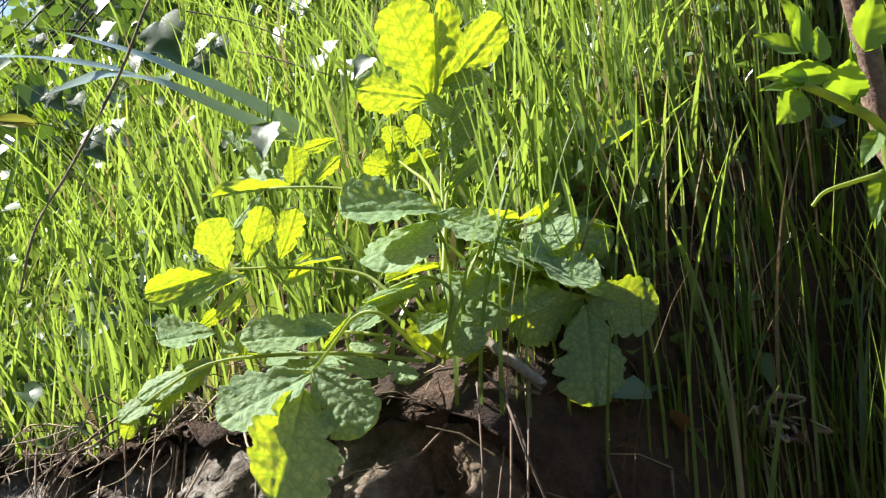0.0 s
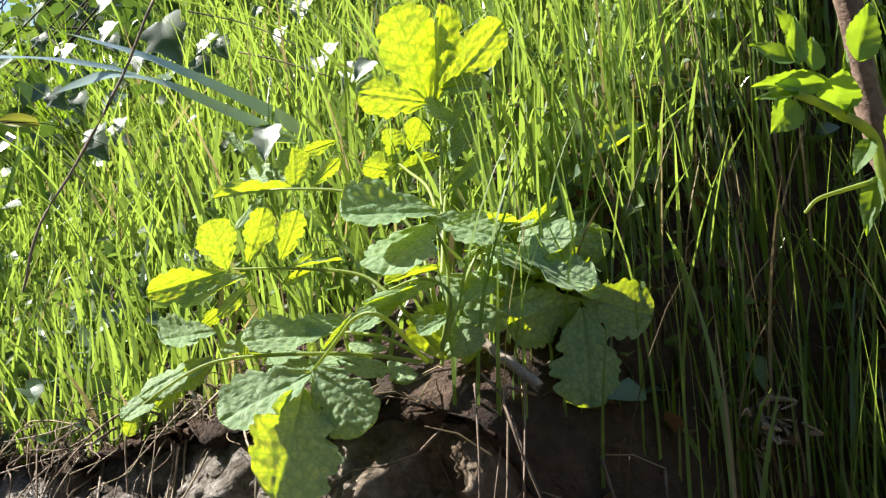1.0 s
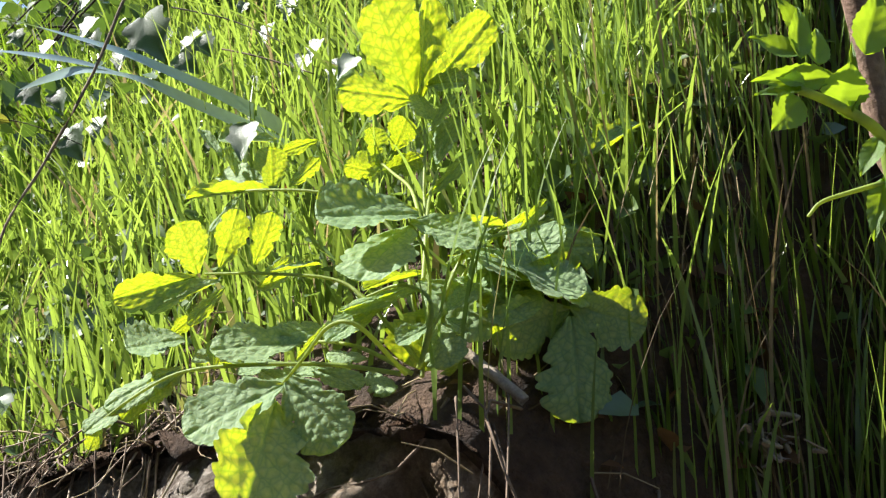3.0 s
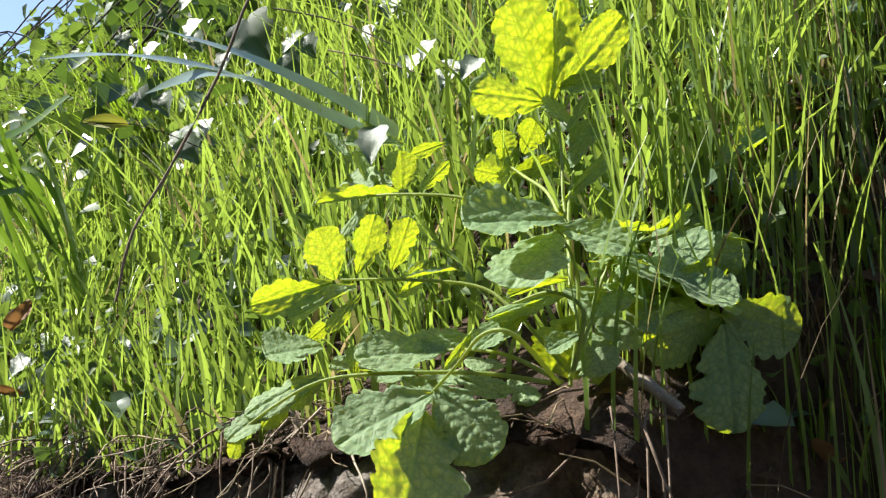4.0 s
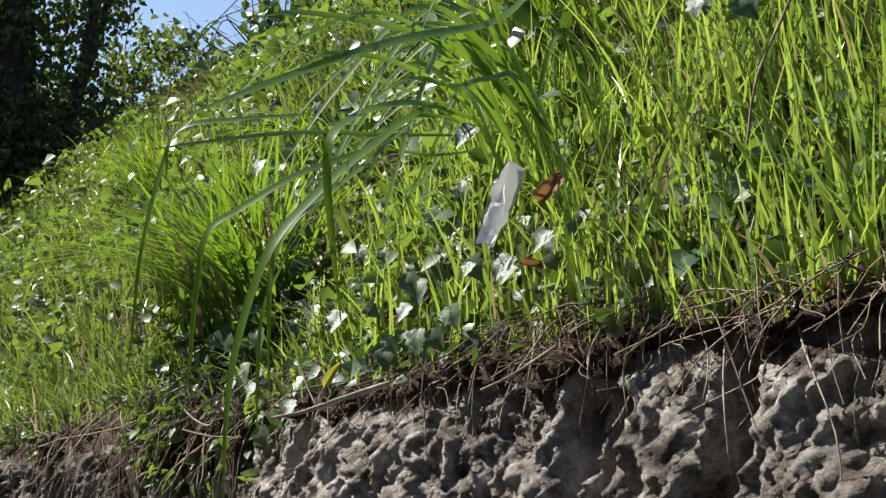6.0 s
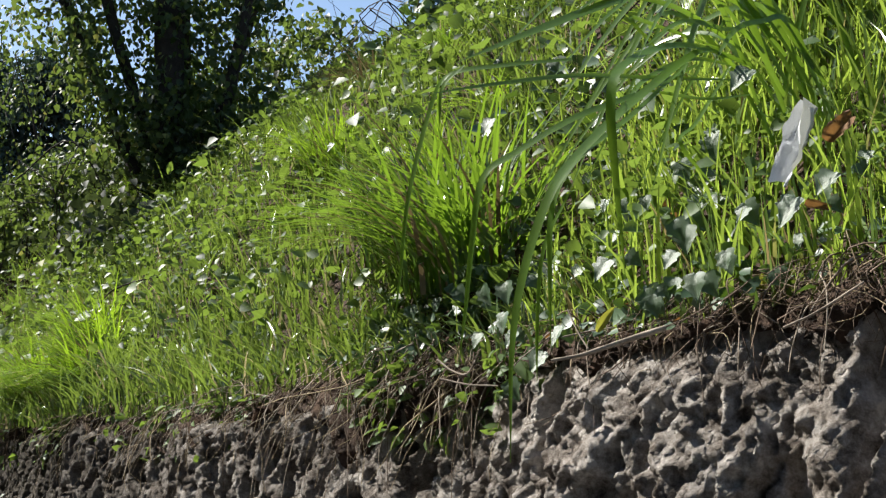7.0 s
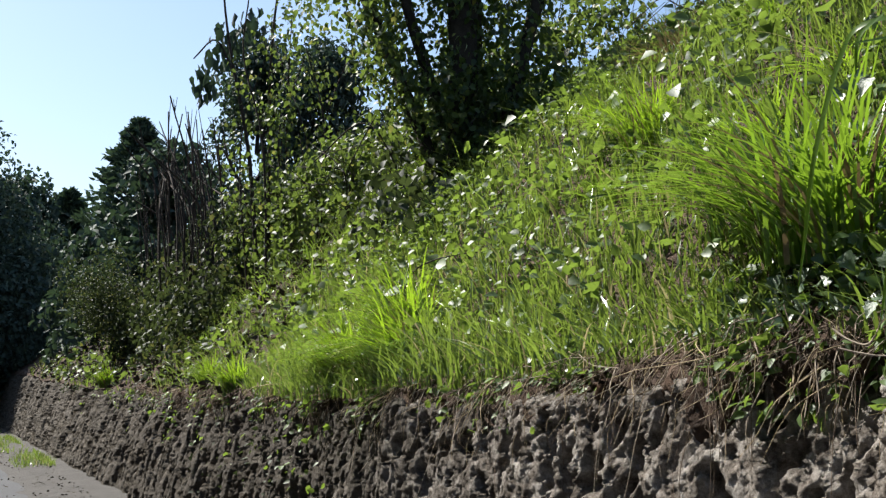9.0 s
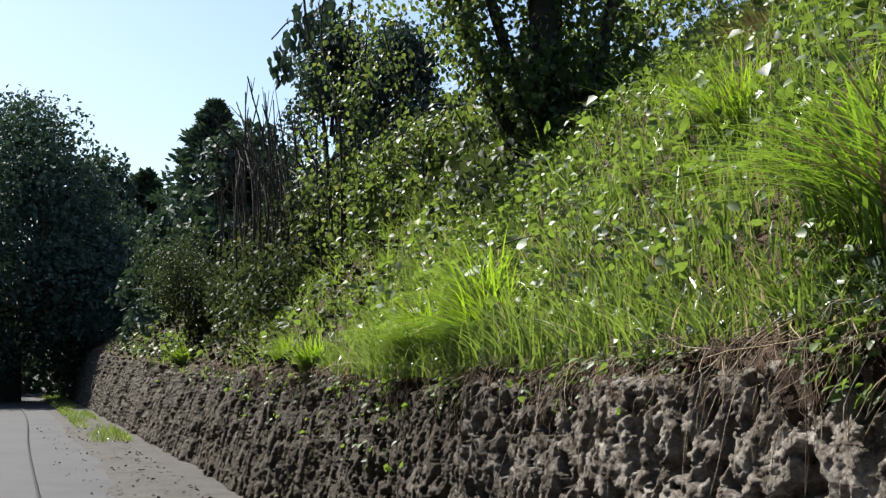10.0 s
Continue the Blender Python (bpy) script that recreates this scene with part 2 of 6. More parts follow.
# dark green lifted towards blue: distance haze is mixed into the leaf colour
NEEDLE = leafy("hazy_tree_leaf", (0.036, 0.062, 0.054), (0.08, 0.115, 0.09), (0.07, 0.12, 0.05), 0.15, 0.65, 0.15, 8.0, 0.0)
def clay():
    """Dry pale clay, darker in random patches and towards the far end of the wall."""
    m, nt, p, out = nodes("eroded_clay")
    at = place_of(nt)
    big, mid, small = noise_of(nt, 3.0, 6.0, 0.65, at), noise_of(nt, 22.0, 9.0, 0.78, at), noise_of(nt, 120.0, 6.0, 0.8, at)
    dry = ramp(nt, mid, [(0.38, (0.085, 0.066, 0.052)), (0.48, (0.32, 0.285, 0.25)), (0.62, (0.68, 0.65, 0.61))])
    dark_tone = ramp(nt, mid, [(0.3, (0.026, 0.023, 0.018)), (0.5, (0.070, 0.061, 0.049)), (0.68, (0.155, 0.14, 0.118))])
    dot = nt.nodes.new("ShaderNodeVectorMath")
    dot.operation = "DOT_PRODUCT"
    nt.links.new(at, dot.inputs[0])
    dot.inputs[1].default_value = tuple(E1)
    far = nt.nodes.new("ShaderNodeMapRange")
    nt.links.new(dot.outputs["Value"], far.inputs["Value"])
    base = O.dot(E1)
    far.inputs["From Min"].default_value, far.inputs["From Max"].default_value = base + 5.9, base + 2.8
    dark_share = nt.nodes.new("ShaderNodeMath")
    dark_share.operation = "ADD"
    dark_share.use_clamp = True
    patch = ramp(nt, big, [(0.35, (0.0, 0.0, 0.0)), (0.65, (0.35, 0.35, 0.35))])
    nt.links.new(far.outputs["Result"], dark_share.inputs[0])
    nt.links.new(patch, dark_share.inputs[1])
    col = mixed(nt, dark_share.outputs["Value"], dry, dark_tone)
    # a browner tone takes over at the near end, below the celandine
    near = nt.nodes.new("ShaderNodeMapRange")
    nt.links.new(dot.outputs["Value"], near.inputs["Value"])
    near.inputs["From Min"].default_value, near.inputs["From Max"].default_value = base + 6.92, base + 7.06
    brown_tone = ramp(nt, mid, [(0.3, (0.085, 0.058, 0.038)), (0.5, (0.23, 0.17, 0.118)), (0.68, (0.46, 0.39, 0.31))])
    col = mixed(nt, near.outputs["Result"], col, brown_tone)
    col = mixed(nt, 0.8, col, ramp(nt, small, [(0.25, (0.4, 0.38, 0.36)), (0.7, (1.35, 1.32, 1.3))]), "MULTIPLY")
    nt.links.new(col, p.inputs["Base Color"])
    p.inputs["Roughness"].default_value = 0.95
    p.inputs["Specular IOR Level"].default_value = 0.25
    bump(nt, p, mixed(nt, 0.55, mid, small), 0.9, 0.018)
    return m


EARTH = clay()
SOIL = rough_stuff("bank_soil", [(0.3, (0.038, 0.024, 0.017)), (0.6, (0.10, 0.064, 0.044)), (0.8, (0.21, 0.145, 0.105))], 14.0, 110.0, 0.95, 1.0, 0.03)
ASPHALT = rough_stuff("worn_asphalt", [(0.3, (0.040, 0.042, 0.047)), (0.7, (0.066, 0.069, 0.075))], 1.2, 160.0, 0.85, 0.4, 0.004)
GRIT = rough_stuff("verge_grit", [(0.3, (0.045, 0.042, 0.039)), (0.7, (0.08, 0.076, 0.071))], 5.0, 120.0, 0.95, 0.7, 0.01)
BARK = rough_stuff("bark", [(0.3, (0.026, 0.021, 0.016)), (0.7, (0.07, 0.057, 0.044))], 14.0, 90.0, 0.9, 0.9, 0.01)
TWIG = rough_stuff("dry_twig", [(0.3, (0.08, 0.056, 0.04)), (0.7, (0.26, 0.195, 0.145))], 30.0, 200.0, 0.8, 0.4, 0.002)
SCREEN_SKIN = rough_stuff("sky_screen_skin", [(0.3, (0.012, 0.02, 0.008)), (0.7, (0.05, 0.07, 0.025))], 5.0, 40.0, 0.9, 1.0, 0.08)
MEADOW = rough_stuff("far_ground", [(0.3, (0.05, 0.07, 0.02)), (0.7, (0.12, 0.14, 0.05))], 0.6, 9.0, 0.95, 0.5, 0.05)

# ---- the large forms ----
ground = sheet("ground", Wn(np.linspace(-2500, 2500, 41)[:, None], np.linspace(-2500, 2500, 41)[None], -0.02), MEADOW, flip=False)
tagged(ground, "bare meadow ground stretching to the horizon", "ground", kind="structure")

rr, bb = np.linspace(-60, 30, 181), np.linspace(-5.2, -0.55, 36)
road = sheet("road", Wn(rr[:, None], bb[None], 0.012 * np.sin((bb[None] + 5.2) / 4.65 * np.pi) + 0.004 * vnoise(rr[:, None] * 1.3, bb[None] * 1.3, 3)), ASPHALT)
tagged(road, "pale worn grey asphalt lane below the bank", "road", kind="structure")
rr, bb = np.linspace(-60, 30, 500), np.linspace(-0.75, 0.3, 24)
verge = sheet("verge", Wn(rr[:, None] * np.ones(24)[None], bb[None] + 0.06 * vnoise(rr[:, None] * 1.7, 0.5, 4) * (1 - smooth(-0.75, -0.4, bb[None])),
                          -0.006 + 0.03 * smooth(-0.75, -0.2, bb[None]) + 0.004 * fbm(rr[:, None] * 2, bb[None] * 6, 3, 8) * smooth(-0.75, -0.6, bb[None])), GRIT)
tagged(verge, "gritty earth verge strewn with crumbs of clay", "verge", kind="structure")


def wall_rows():
    """Positions along the wall, finer where one passes close by."""
    out, r = [], 9.5
    while r > -42:
        out.append(r)
        r -= 0.0035 if 5.8 < r < 7.3 else 0.006 if 4.4 < r < 7.6 else 0.012 if r > 4.4 else 0.006 + 0.0032 * (4.4 - r)
    return np.array(out)


def creases(x, y, seed, octaves=3):
    """Ridges and sharp gullies, 0 to about 1."""
    total, amp = 0, 1.0
    for k in range(octaves):
        total = total + amp * np.abs(vnoise(x * 2 ** k + 3.1 * k, y * 2 ** k, seed + k))
        amp *= 0.55
    return total


WR = wall_rows()
wv = 1 - (1 - np.linspace(0, 1, 170)) ** 1.35
R2, V2 = WR[:, None] * np.ones_like(wv)[None], np.ones_like(WR)[:, None] * wv[None]
tz = bank_z(WR, edge_b(WR))[:, None] - 0.004
face_v = np.clip(V2 / 0.95, 0, 1)
Z2 = -0.03 + (tz + 0.03) * face_v
foot = np.interp(WR, [-40, -2.5, 1.4, 4, 5.4, 6.1, 9.5], [0.0, 0.0, -0.02, -0.12, -0.14, -0.26, -0.26])[:, None]
B2 = foot + (edge_b(WR)[:, None] - foot) * face_v ** 1.2
wx, wz = R2 + 0.03 * vnoise(R2 * 13, Z2 * 13, 30) + 0.008 * vnoise(R2 * 45, Z2 * 45, 32), Z2 + 0.03 * vnoise(R2 * 13, Z2 * 13, 31) + 0.008 * vnoise(R2 * 45, Z2 * 45, 33)
some = 0.5 + 0.5 * vnoise(R2 * 3.7, Z2 * 4.1, 28)
far_off = smooth(2.6, 0.6, R2)
hole = cells(wx * 14, wz * 8.5, 22)
hole2 = cells(wx * 29, wz * 19, 23)
gully = cells(wx * 13, wz * 2.2, 26)
near_by = smooth(5.3, 5.8, R2)
drips = cells(wx * 12, wz * 2.8, 27)
pits = (0.03 + 0.06 * some) * smooth(0.33, 0.25, hole) + 0.03 * smooth(0.28, 0.2, hole2) * (1.3 - some)
pits = pits * (1 - 0.85 * near_by) + 0.07 * some * smooth(0.46, 0.22, drips) * near_by
pits = pits * (1 - far_off) + (0.065 * smooth(0.46, 0.2, gully) + 0.02 * smooth(0.34, 0.2, hole)) * far_off
relief = (0.035 * fbm(R2 * 2.0, Z2 * 1.5, 2, 24) + 0.010 * creases(wx * 6.0, wz * 3.6, 40, 2) + 0.004 * creases(R2 * 34, Z2 * 26, 52, 2) + (0.014 * creases(wx * 15, wz * 5, 57, 3) + 0.012 * creases(wx * 40, wz * 18, 58, 3) + 0.006 * fbm(R2 * 90, Z2 * 70, 2, 59)) * near_by + pits
          + 0.004 * fbm(R2 * 60, Z2 * 50, 3, 25, 0.75)) - 0.03
relief = relief * smooth(0.0, 0.06, face_v) * (1 - smooth(0.93, 1.0, face_v)) + 0.012 * smooth(0.93, 1.0, face_v)
B2 = B2 + relief + rng.normal(0, 0.0016, B2.shape) * smooth(3.0, 5.0, R2)
lip = np.clip((V2 - 0.95) / 0.05, 0, 1)
B2 = B2 + 0.1 * lip
behind = bank_z(WR, edge_b(WR) + 0.11)[:, None] - 0.002
Z2 = Z2 - 0.003 + (behind - tz) * lip ** 1.5
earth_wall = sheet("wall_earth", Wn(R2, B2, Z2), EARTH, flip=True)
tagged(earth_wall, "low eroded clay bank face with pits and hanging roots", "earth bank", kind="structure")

br = np.concatenate([np.arange(9.5, 4.0, -0.014), np.arange(4.0, -3.0, -0.03), np.arange(-3.0, -42, -0.15)])
bq = np.concatenate([np.linspace(-0.1, 0.0, 9)[:-1], np.linspace(0, 0.6, 30), np.linspace(0.64, 2.4, 26), np.linspace(2.7, 30, 26)])
BR, BQ = br[:, None] * np.ones_like(bq)[None], np.ones_like(br)[:, None] * bq[None]
hang = np.clip(-BQ, 0, 1) * 10
mat = mat_at(BR)
skirt = (0.055 + 0.02 * mat + 0.04 * smooth(4.2, 4.7, BR) * (1 - smooth(5.55, 5.8, BR)) + 0.035 * vnoise(BR * 5, 1.1, 71) + 0.025 * vnoise(BR * 17, 2.2, 72)) * (1 - 0.6 * smooth(6.2, 6.6, BR))
BB = edge_b(BR) + np.maximum(BQ, 0) + hang * (0.014 - 0.034 * creases(BR * 16, hang * 1.6, 73)) + 0.02 * smooth(0.6, 1.0, hang) - (0.045 + 0.025 * vnoise(BR * 4, 0.3, 77)) * mat * hang ** 0.7 * (0.5 + 0.8 * creases(BR * 7, hang * 2.2, 78))
ZZ = bank_z(BR, BB) - skirt * hang * (0.8 + 0.5 * vnoise(BR * 45, 0.7, 75)) + 0.008 * fbm(BR * 30, BQ * 30, 3, 74) * smooth(0.3, 0.0, BQ)
shake = rng.normal(0, 0.0035, ZZ.shape) * smooth(0.0, 0.25, hang)
BB, ZZ = BB + shake + 0.012 * vnoise(BR * 38, hang * 5, 76) * smooth(0.0, 0.3, hang), ZZ + shake[::-1]
bank = sheet("bank", Wn(BR, BB, ZZ), SOIL)
tagged(bank, "steep grassy roadside bank of dark leaf-strewn soil", "bank", kind="structure")


# ---- unseen screen added across the lane, behind the walker, to cut sky light ----
orr, oz = np.linspace(-14, 18, 220), np.linspace(0, 1, 26)
sky_screen = sheet("wall_opposite", Wn(orr[:, None] * np.ones(26)[None], -5.3 - 0.9 * oz[None] ** 1.5 + 0.16 * fbm(orr[:, None] * 2.2, oz[None] * 7, 4, 81), -0.02 + 8.0 * oz[None] + 0.25 * oz[None] * vnoise(orr[:, None] * 0.9, 0.5, 82)), SCREEN_SKIN)
tagged(sky_screen, "tall dark unseen screen added across the lane to cut sky light", "bank", kind="structure")


# ---- grass ----
def sow(n, r0, r1, d0, d1, power=1.0, g=rng):
    r = g.uniform(r0, r1, n)
    d = d0 + (d1 - d0) * g.uniform(0, 1, n) ** power
    b = edge_b(r) + d
    return r, b, Wn(r, b, bank_z(r, b) - 0.006)


def grass_patch(name, n, r0, r1, d0, d1, h0, h1, w, material, label, power=1.0, spread=0.5, seg=4, gap=0.0):
    r, b, p = sow(n, r0, r1, d0, d1, power)
    clear = (r > 6.7) & (r < 7.25) & (b - edge_b(r) < (0.12 if h1 > 0.2 else 0.05) * smooth(6.65, 6.95, r)) & (h1 < 0.4)
    clear |= (r > 6.85) & (r < 7.3) & (b < (0.19 if h1 > 0.2 else 0.13) * smooth(6.75, 7.05, r)) & (rng.uniform(0, 1, n) < 0.6)
    clear |= (r < 6.4) & (r > 5.4) & (b - edge_b(r) < 0.25) & (rng.uniform(0, 1, n) < 0.45)
    r, b, p = r[~clear], b[~clear], p[~clear]
    n = len(r)
    if gap:
        keep = vnoise(r * 3.2, b * 3.2, 61) + rng.uniform(-0.5, 0.5, n) > gap - 1
        r, b, p = r[keep], b[keep], p[keep]
    n = len(r)
    h = rng.uniform(h0, h1, n) * (0.8 + 0.3 * vnoise(r * 2.5, b * 2.5, 62))
    a = rng.uniform(0, 2 * np.pi, n)
    lean = np.stack([np.cos(a), np.sin(a)], -1) * 0.8 + np.array([-E2.x, -E2.y]) * 0.5
    lean /= np.linalg.norm(lean, axis=1)[:, None]
    v, f = blades(p, h, lean, h * rng.uniform(0.02, spread, n), w * rng.uniform(0.6, 1.3, n), seg, rng.uniform(0, np.pi, n), 0.25)
    ob = part(name, mesh_np(name, v, f), material)
    return tagged(ob, label, "grass", kind="stuff")


grass_patch("grass", 13000, 5.7, 9.3, 0.0, 1.3, 0.09, 0.23, 0.0058, GRASS, "tall bright green grass on the bank", 1.0, 0.55, 5)
grass_patch("grass", 24000, 5.7, 9.3, 0.0, 1.2, 0.05, 0.135, 0.0056, GRASS, "short broad young green grass between the taller blades", 1.0, 0.8, 4)
grass_patch("grass", 12000, 5.7, 9.3, 0.0, 1.2, 0.04, 0.11, 0.0032, GRASS, "fine low grass filling the sward", 1.0, 0.7, 3)
grass_patch("grass", 20000, 2.2, 5.7, 0.0, 1.6, 0.05, 0.15, 0.0058, GRASS_FAR, "green meadow grass on the bank", 1.0, 0.7, 4, 0.6)
grass_patch("grass", 9000, 0.6, 2.2, 0.0, 2.2, 0.05, 0.14, 0.0085, GRASS_FAR, "green meadow grass on the bank", 1.0, 0.8, 3, 0.6)
grass_patch("grass", 5000, -3.0, 0.6, 0.0, 2.2, 0.04, 0.12, 0.0075, GRASS_FAR, "sparse green grass among litter on the bank", 1.0, 0.8, 3, 0.9)
grass_patch("grass", 3000, -14.0, -3.0, -0.02, 2.0, 0.05, 0.15, 0.010, GRASS_FAR, "rough grass along the bank's edge", 1.2, 0.8, 3, 0.6)
grass_patch("grass", 1300, 7.07, 7.55, 0.0, 0.36, 0.12, 0.42, 0.003, GRASS, "long pale grass stalks in the shaded hollow", 1.0, 0.3, 6)
grass_patch("grass", 3800, -2.5, 5.7, 0.0, 1.3, 0.11, 0.24, 0.0062, GRASS_FAR, "long loose grass leaves straggling over the bank", 1.0, 1.5, 6, 0.5)
grass_patch("grass", 1900, 2.0, 6.0, -0.05, 0.10, 0.05, 0.2, 0.0055, GRASS_FAR, "grass leaves drooping over the clay edge", 1.0, 1.6, 6)
grass_patch("grass", 170, 7.21, 7.45, 0.0, 0.3, 0.28, 0.48, 0.0045, GRASS, "tall thin green stalks rising from the hollow", 1.0, 0.25, 7)
grass_patch("grass", 300, 7.12, 7.5, 0.0, 0.3, 0.1, 0.41, 0.0024, STRAW, "thin withered stalks in the shaded hollow", 1.0, 0.5, 5)
grass_patch("grass", 2500, 5.4, 8.6, 0.15, 1.3, 0.14, 0.30, 0.0045, GRASS, "loose arching grass leaves among the upright blades", 1.0, 1.3, 6)

# ---- the celandine ----
def leaflet_mesh(seed, droop, cup):
    """A blunt lobed leaflet of length 1 and width 1, scalloped, quilted between its veins, face up."""
    g = np.random.default_rng(seed)
    nu, nv = 72, 35
    t = np.linspace(0.0, 1.0, nu)[:, None]
    u = 0.4 * t + 0.6 * (0.5 - 0.5 * np.cos(np.pi * t))
    v = np.linspace(-1, 1, nv)[None]
    wide = 0.56 + g.uniform(-0.05, 0.05)
    low = 0.10 + 0.90 * np.sin(0.5 * np.pi * np.clip(u / wide, 0, 1)) ** 1.05
    high = np.sqrt(np.clip(1 - (np.clip(u - wide, 0, 1) / (1 - wide)) ** 2.3, 0, 1))
    body = np.where(u < wide, low, high)
    halves = []
    for sgn in (0, 1):
        c1, c2 = 0.36 + g.uniform(-0.05, 0.05), 0.68 + g.uniform(-0.05, 0.05)
        sinus = g.uniform(0.2, 0.45) * np.exp(-np.abs((u - c1) / 0.045) ** 1.4) + g.uniform(0.1, 0.26) * np.exp(-np.abs((u - c2) / 0.035) ** 1.4)
        teeth = 0.14 * (1 - np.abs(np.sin(np.pi * (u * 6.5 + 0.25 * np.sin(9 * u + seed)) + g.uniform(0, 3))) ** 0.7)
        halves.append(0.5 * body * (1 - sinus) * (1 - teeth) * g.uniform(0.9, 1.06))
    half = np.where(v < 0, halves[0], halves[1])
    av = np.abs(v)
    x = u + 0.05 * av ** 2 * np.sin(np.pi * u) - 0.02 * av ** 4 * np.clip((u - 0.8) * 5, 0, 1) * (0.5 + 0.5 * np.cos(14 * v + seed))
    y = v * half
    warp = 0.35 * vnoise(u * 6 + seed, v * 4, seed + 50)
    vein = np.abs(np.sin(np.pi * (u * 6.5 - np.abs(y) * 3.4 + 0.25 * warp)))
    blister = np.clip(cells(u * 11 + warp, y * 11 + warp, seed), 0, 0.75)
    z = (0.007 * vein ** 0.5 - 0.024 * blister ** 2) * np.clip(6 * half, 0, 1) + 0.022 * np.minimum(av * 6, 1) + cup * av ** 2 * half * 2
    z = z - droop * u ** 2 + 0.035 * vnoise(u * 4 + seed, v * 2.5, seed) * av
    P = np.stack(np.broadcast_arrays(x, y, z), -1)
    return mesh_np("leaflet", P.reshape(-1, 3), grid_faces(nu, nv))


def math_node(nt, operation, a, b=None):
    m = nt.nodes.new("ShaderNodeMath")
    m.operation = operation
    for sock, value in zip(m.inputs, (a, b)):
        if isinstance(value, (int, float)):
            sock.default_value = value
        elif value is not None:
            nt.links.new(value, sock)
    return m.outputs["Value"]


def leaf_skin():
    """Sage-green downy upper side; the light that comes through is yellow-green between darker veins."""
    m, nt, p, out = nodes("celandine_leaf")
    at = place_of(nt)
    rand = nt.nodes.new("ShaderNodeObjectInfo").outputs["Random"]
    grain = noise_of(nt, 9.0, 5.0, 0.65, at)
    quilt = add(nt, "ShaderNodeTexVoronoi", Scale=11.0)
    quilt.feature = "DISTANCE_TO_EDGE"
    nt.links.new(at, quilt.inputs["Vector"])
    net = ramp(nt, quilt.outputs["Distance"], [(0.0, (0.15, 0.15, 0.15)), (0.16, (0.6, 0.6, 0.6)), (0.5, (1.0, 1.0, 1.0))])
    axes = nt.nodes.new("ShaderNodeSeparateXYZ")
    nt.links.new(at, axes.inputs["Vector"])
    off = math_node(nt, "ABSOLUTE", axes.outputs["Y"])
    wave = math_node(nt, "SUBTRACT", math_node(nt, "MULTIPLY", axes.outputs["X"], 6.5 * math.pi), math_node(nt, "MULTIPLY", off, 3.4 * math.pi))
    side = math_node(nt, "ABSOLUTE", math_node(nt, "SINE", math_node(nt, "ADD", wave, math_node(nt, "MULTIPLY", grain, 0.8))))
    ribs = math_node(nt, "MINIMUM", math_node(nt, "MULTIPLY", side, 3.0), math_node(nt, "MULTIPLY", off, 30.0))
    ribs = ramp(nt, ribs, [(0.1, (0.3, 0.3, 0.3)), (0.8, (1.0, 1.0, 1.0))])
    edge = mixed(nt, 1.0, ribs, net, "MULTIPLY")
    col = ramp(nt, grain, [(0.3, (0.20, 0.32, 0.155)), (0.7, (0.35, 0.475, 0.265))])
    col = mixed(nt, 0.5, col, ramp(nt, rand, [(0.0, (0.75, 0.85, 0.8)), (1.0, (1.15, 1.1, 1.0))]), "MULTIPLY")
    col = mixed(nt, 0.22, col, ramp(nt, edge, [(0.0, (0.55, 0.6, 0.55)), (1.0, (1.1, 1.1, 1.1))]), "MULTIPLY")
    nt.links.new(col, p.inputs["Base Color"])
    p.inputs["Roughness"].default_value = 0.62
    p.inputs["Specular IOR Level"].default_value = 0.25
    p.inputs["Sheen Weight"].default_value = 0.1
    p.inputs["Sheen Roughness"].default_value = 0.4
    bump(nt, p, mixed(nt, 0.4, edge, grain), 0.22, 0.006)
    tr = nt.nodes.new("ShaderNodeBsdfTranslucent")
    tcol = mixed(nt, edge, (0.28, 0.42, 0.006), (0.80, 0.80, 0.022))
    tcol = mixed(nt, 0.45, tcol, ramp(nt, grain, [(0.3, (0.6, 0.75, 0.6)), (0.7, (1.15, 1.05, 1.0))]), "MULTIPLY")
    nt.links.new(tcol, tr.inputs["Color"])
    mix = nt.nodes.new("ShaderNodeMixShader")
    mix.inputs["Fac"].default_value = 0.45
    nt.links.new(p.outputs["BSDF"], mix.inputs[1])
    nt.links.new(tr.outputs["BSDF"], mix.inputs[2])
    nt.links.new(mix.outputs["Shader"], out.inputs["Surface"])
    return m


CELANDINE = leaf_skin()
STALK = leafy("hairy_stalk", (0.26, 0.36, 0.09), (0.38, 0.48, 0.13), (0.55, 0.62, 0.08), 0.45, 0.5, 0.4, 200.0, 0.3, island=False)
LEAFLETS = [leaflet_mesh(3, 0.06, 0.06), leaflet_mesh(8, 0.12, -0.08), leaflet_mesh(14, 0.03, 0.12), leaflet_mesh(21, 0.09, 0.0)]
for me in LEAFLETS:
    me.materials.append(CELANDINE)
leaf_count = 0


def curve_through(points, n=5):
    """A smooth line through the points."""
    p = np.array(points, float)
    p = np.concatenate([p[:1] * 2 - p[1:2], p, p[-1:] * 2 - p[-2:-1]])
    out = []
    for k in range(1, len(p) - 2):
        for t in np.linspace(0, 1, n, endpoint=False):
            a, b, c, d = p[k - 1], p[k], p[k + 1], p[k + 2]
            out.append(0.5 * (2 * b + (c - a) * t + (2 * a - 5 * b + 4 * c - d) * t * t + (3 * b - a - 3 * c + d) * t ** 3))
    out.append(p[-2])
    return np.array(out)


def under(ob, parent):
    ob.parent = parent
    ob.matrix_parent_inverse = parent.matrix_basis.inverted()
    return ob


def compound_leaf(points):
    v, f = tube(curve_through(points), [0.0018, 0.0014, 0.001], 7)
    me = mesh_np("leaf", v, f)
    me.materials.append(STALK)
    return under(new("leaf", me), celandine)


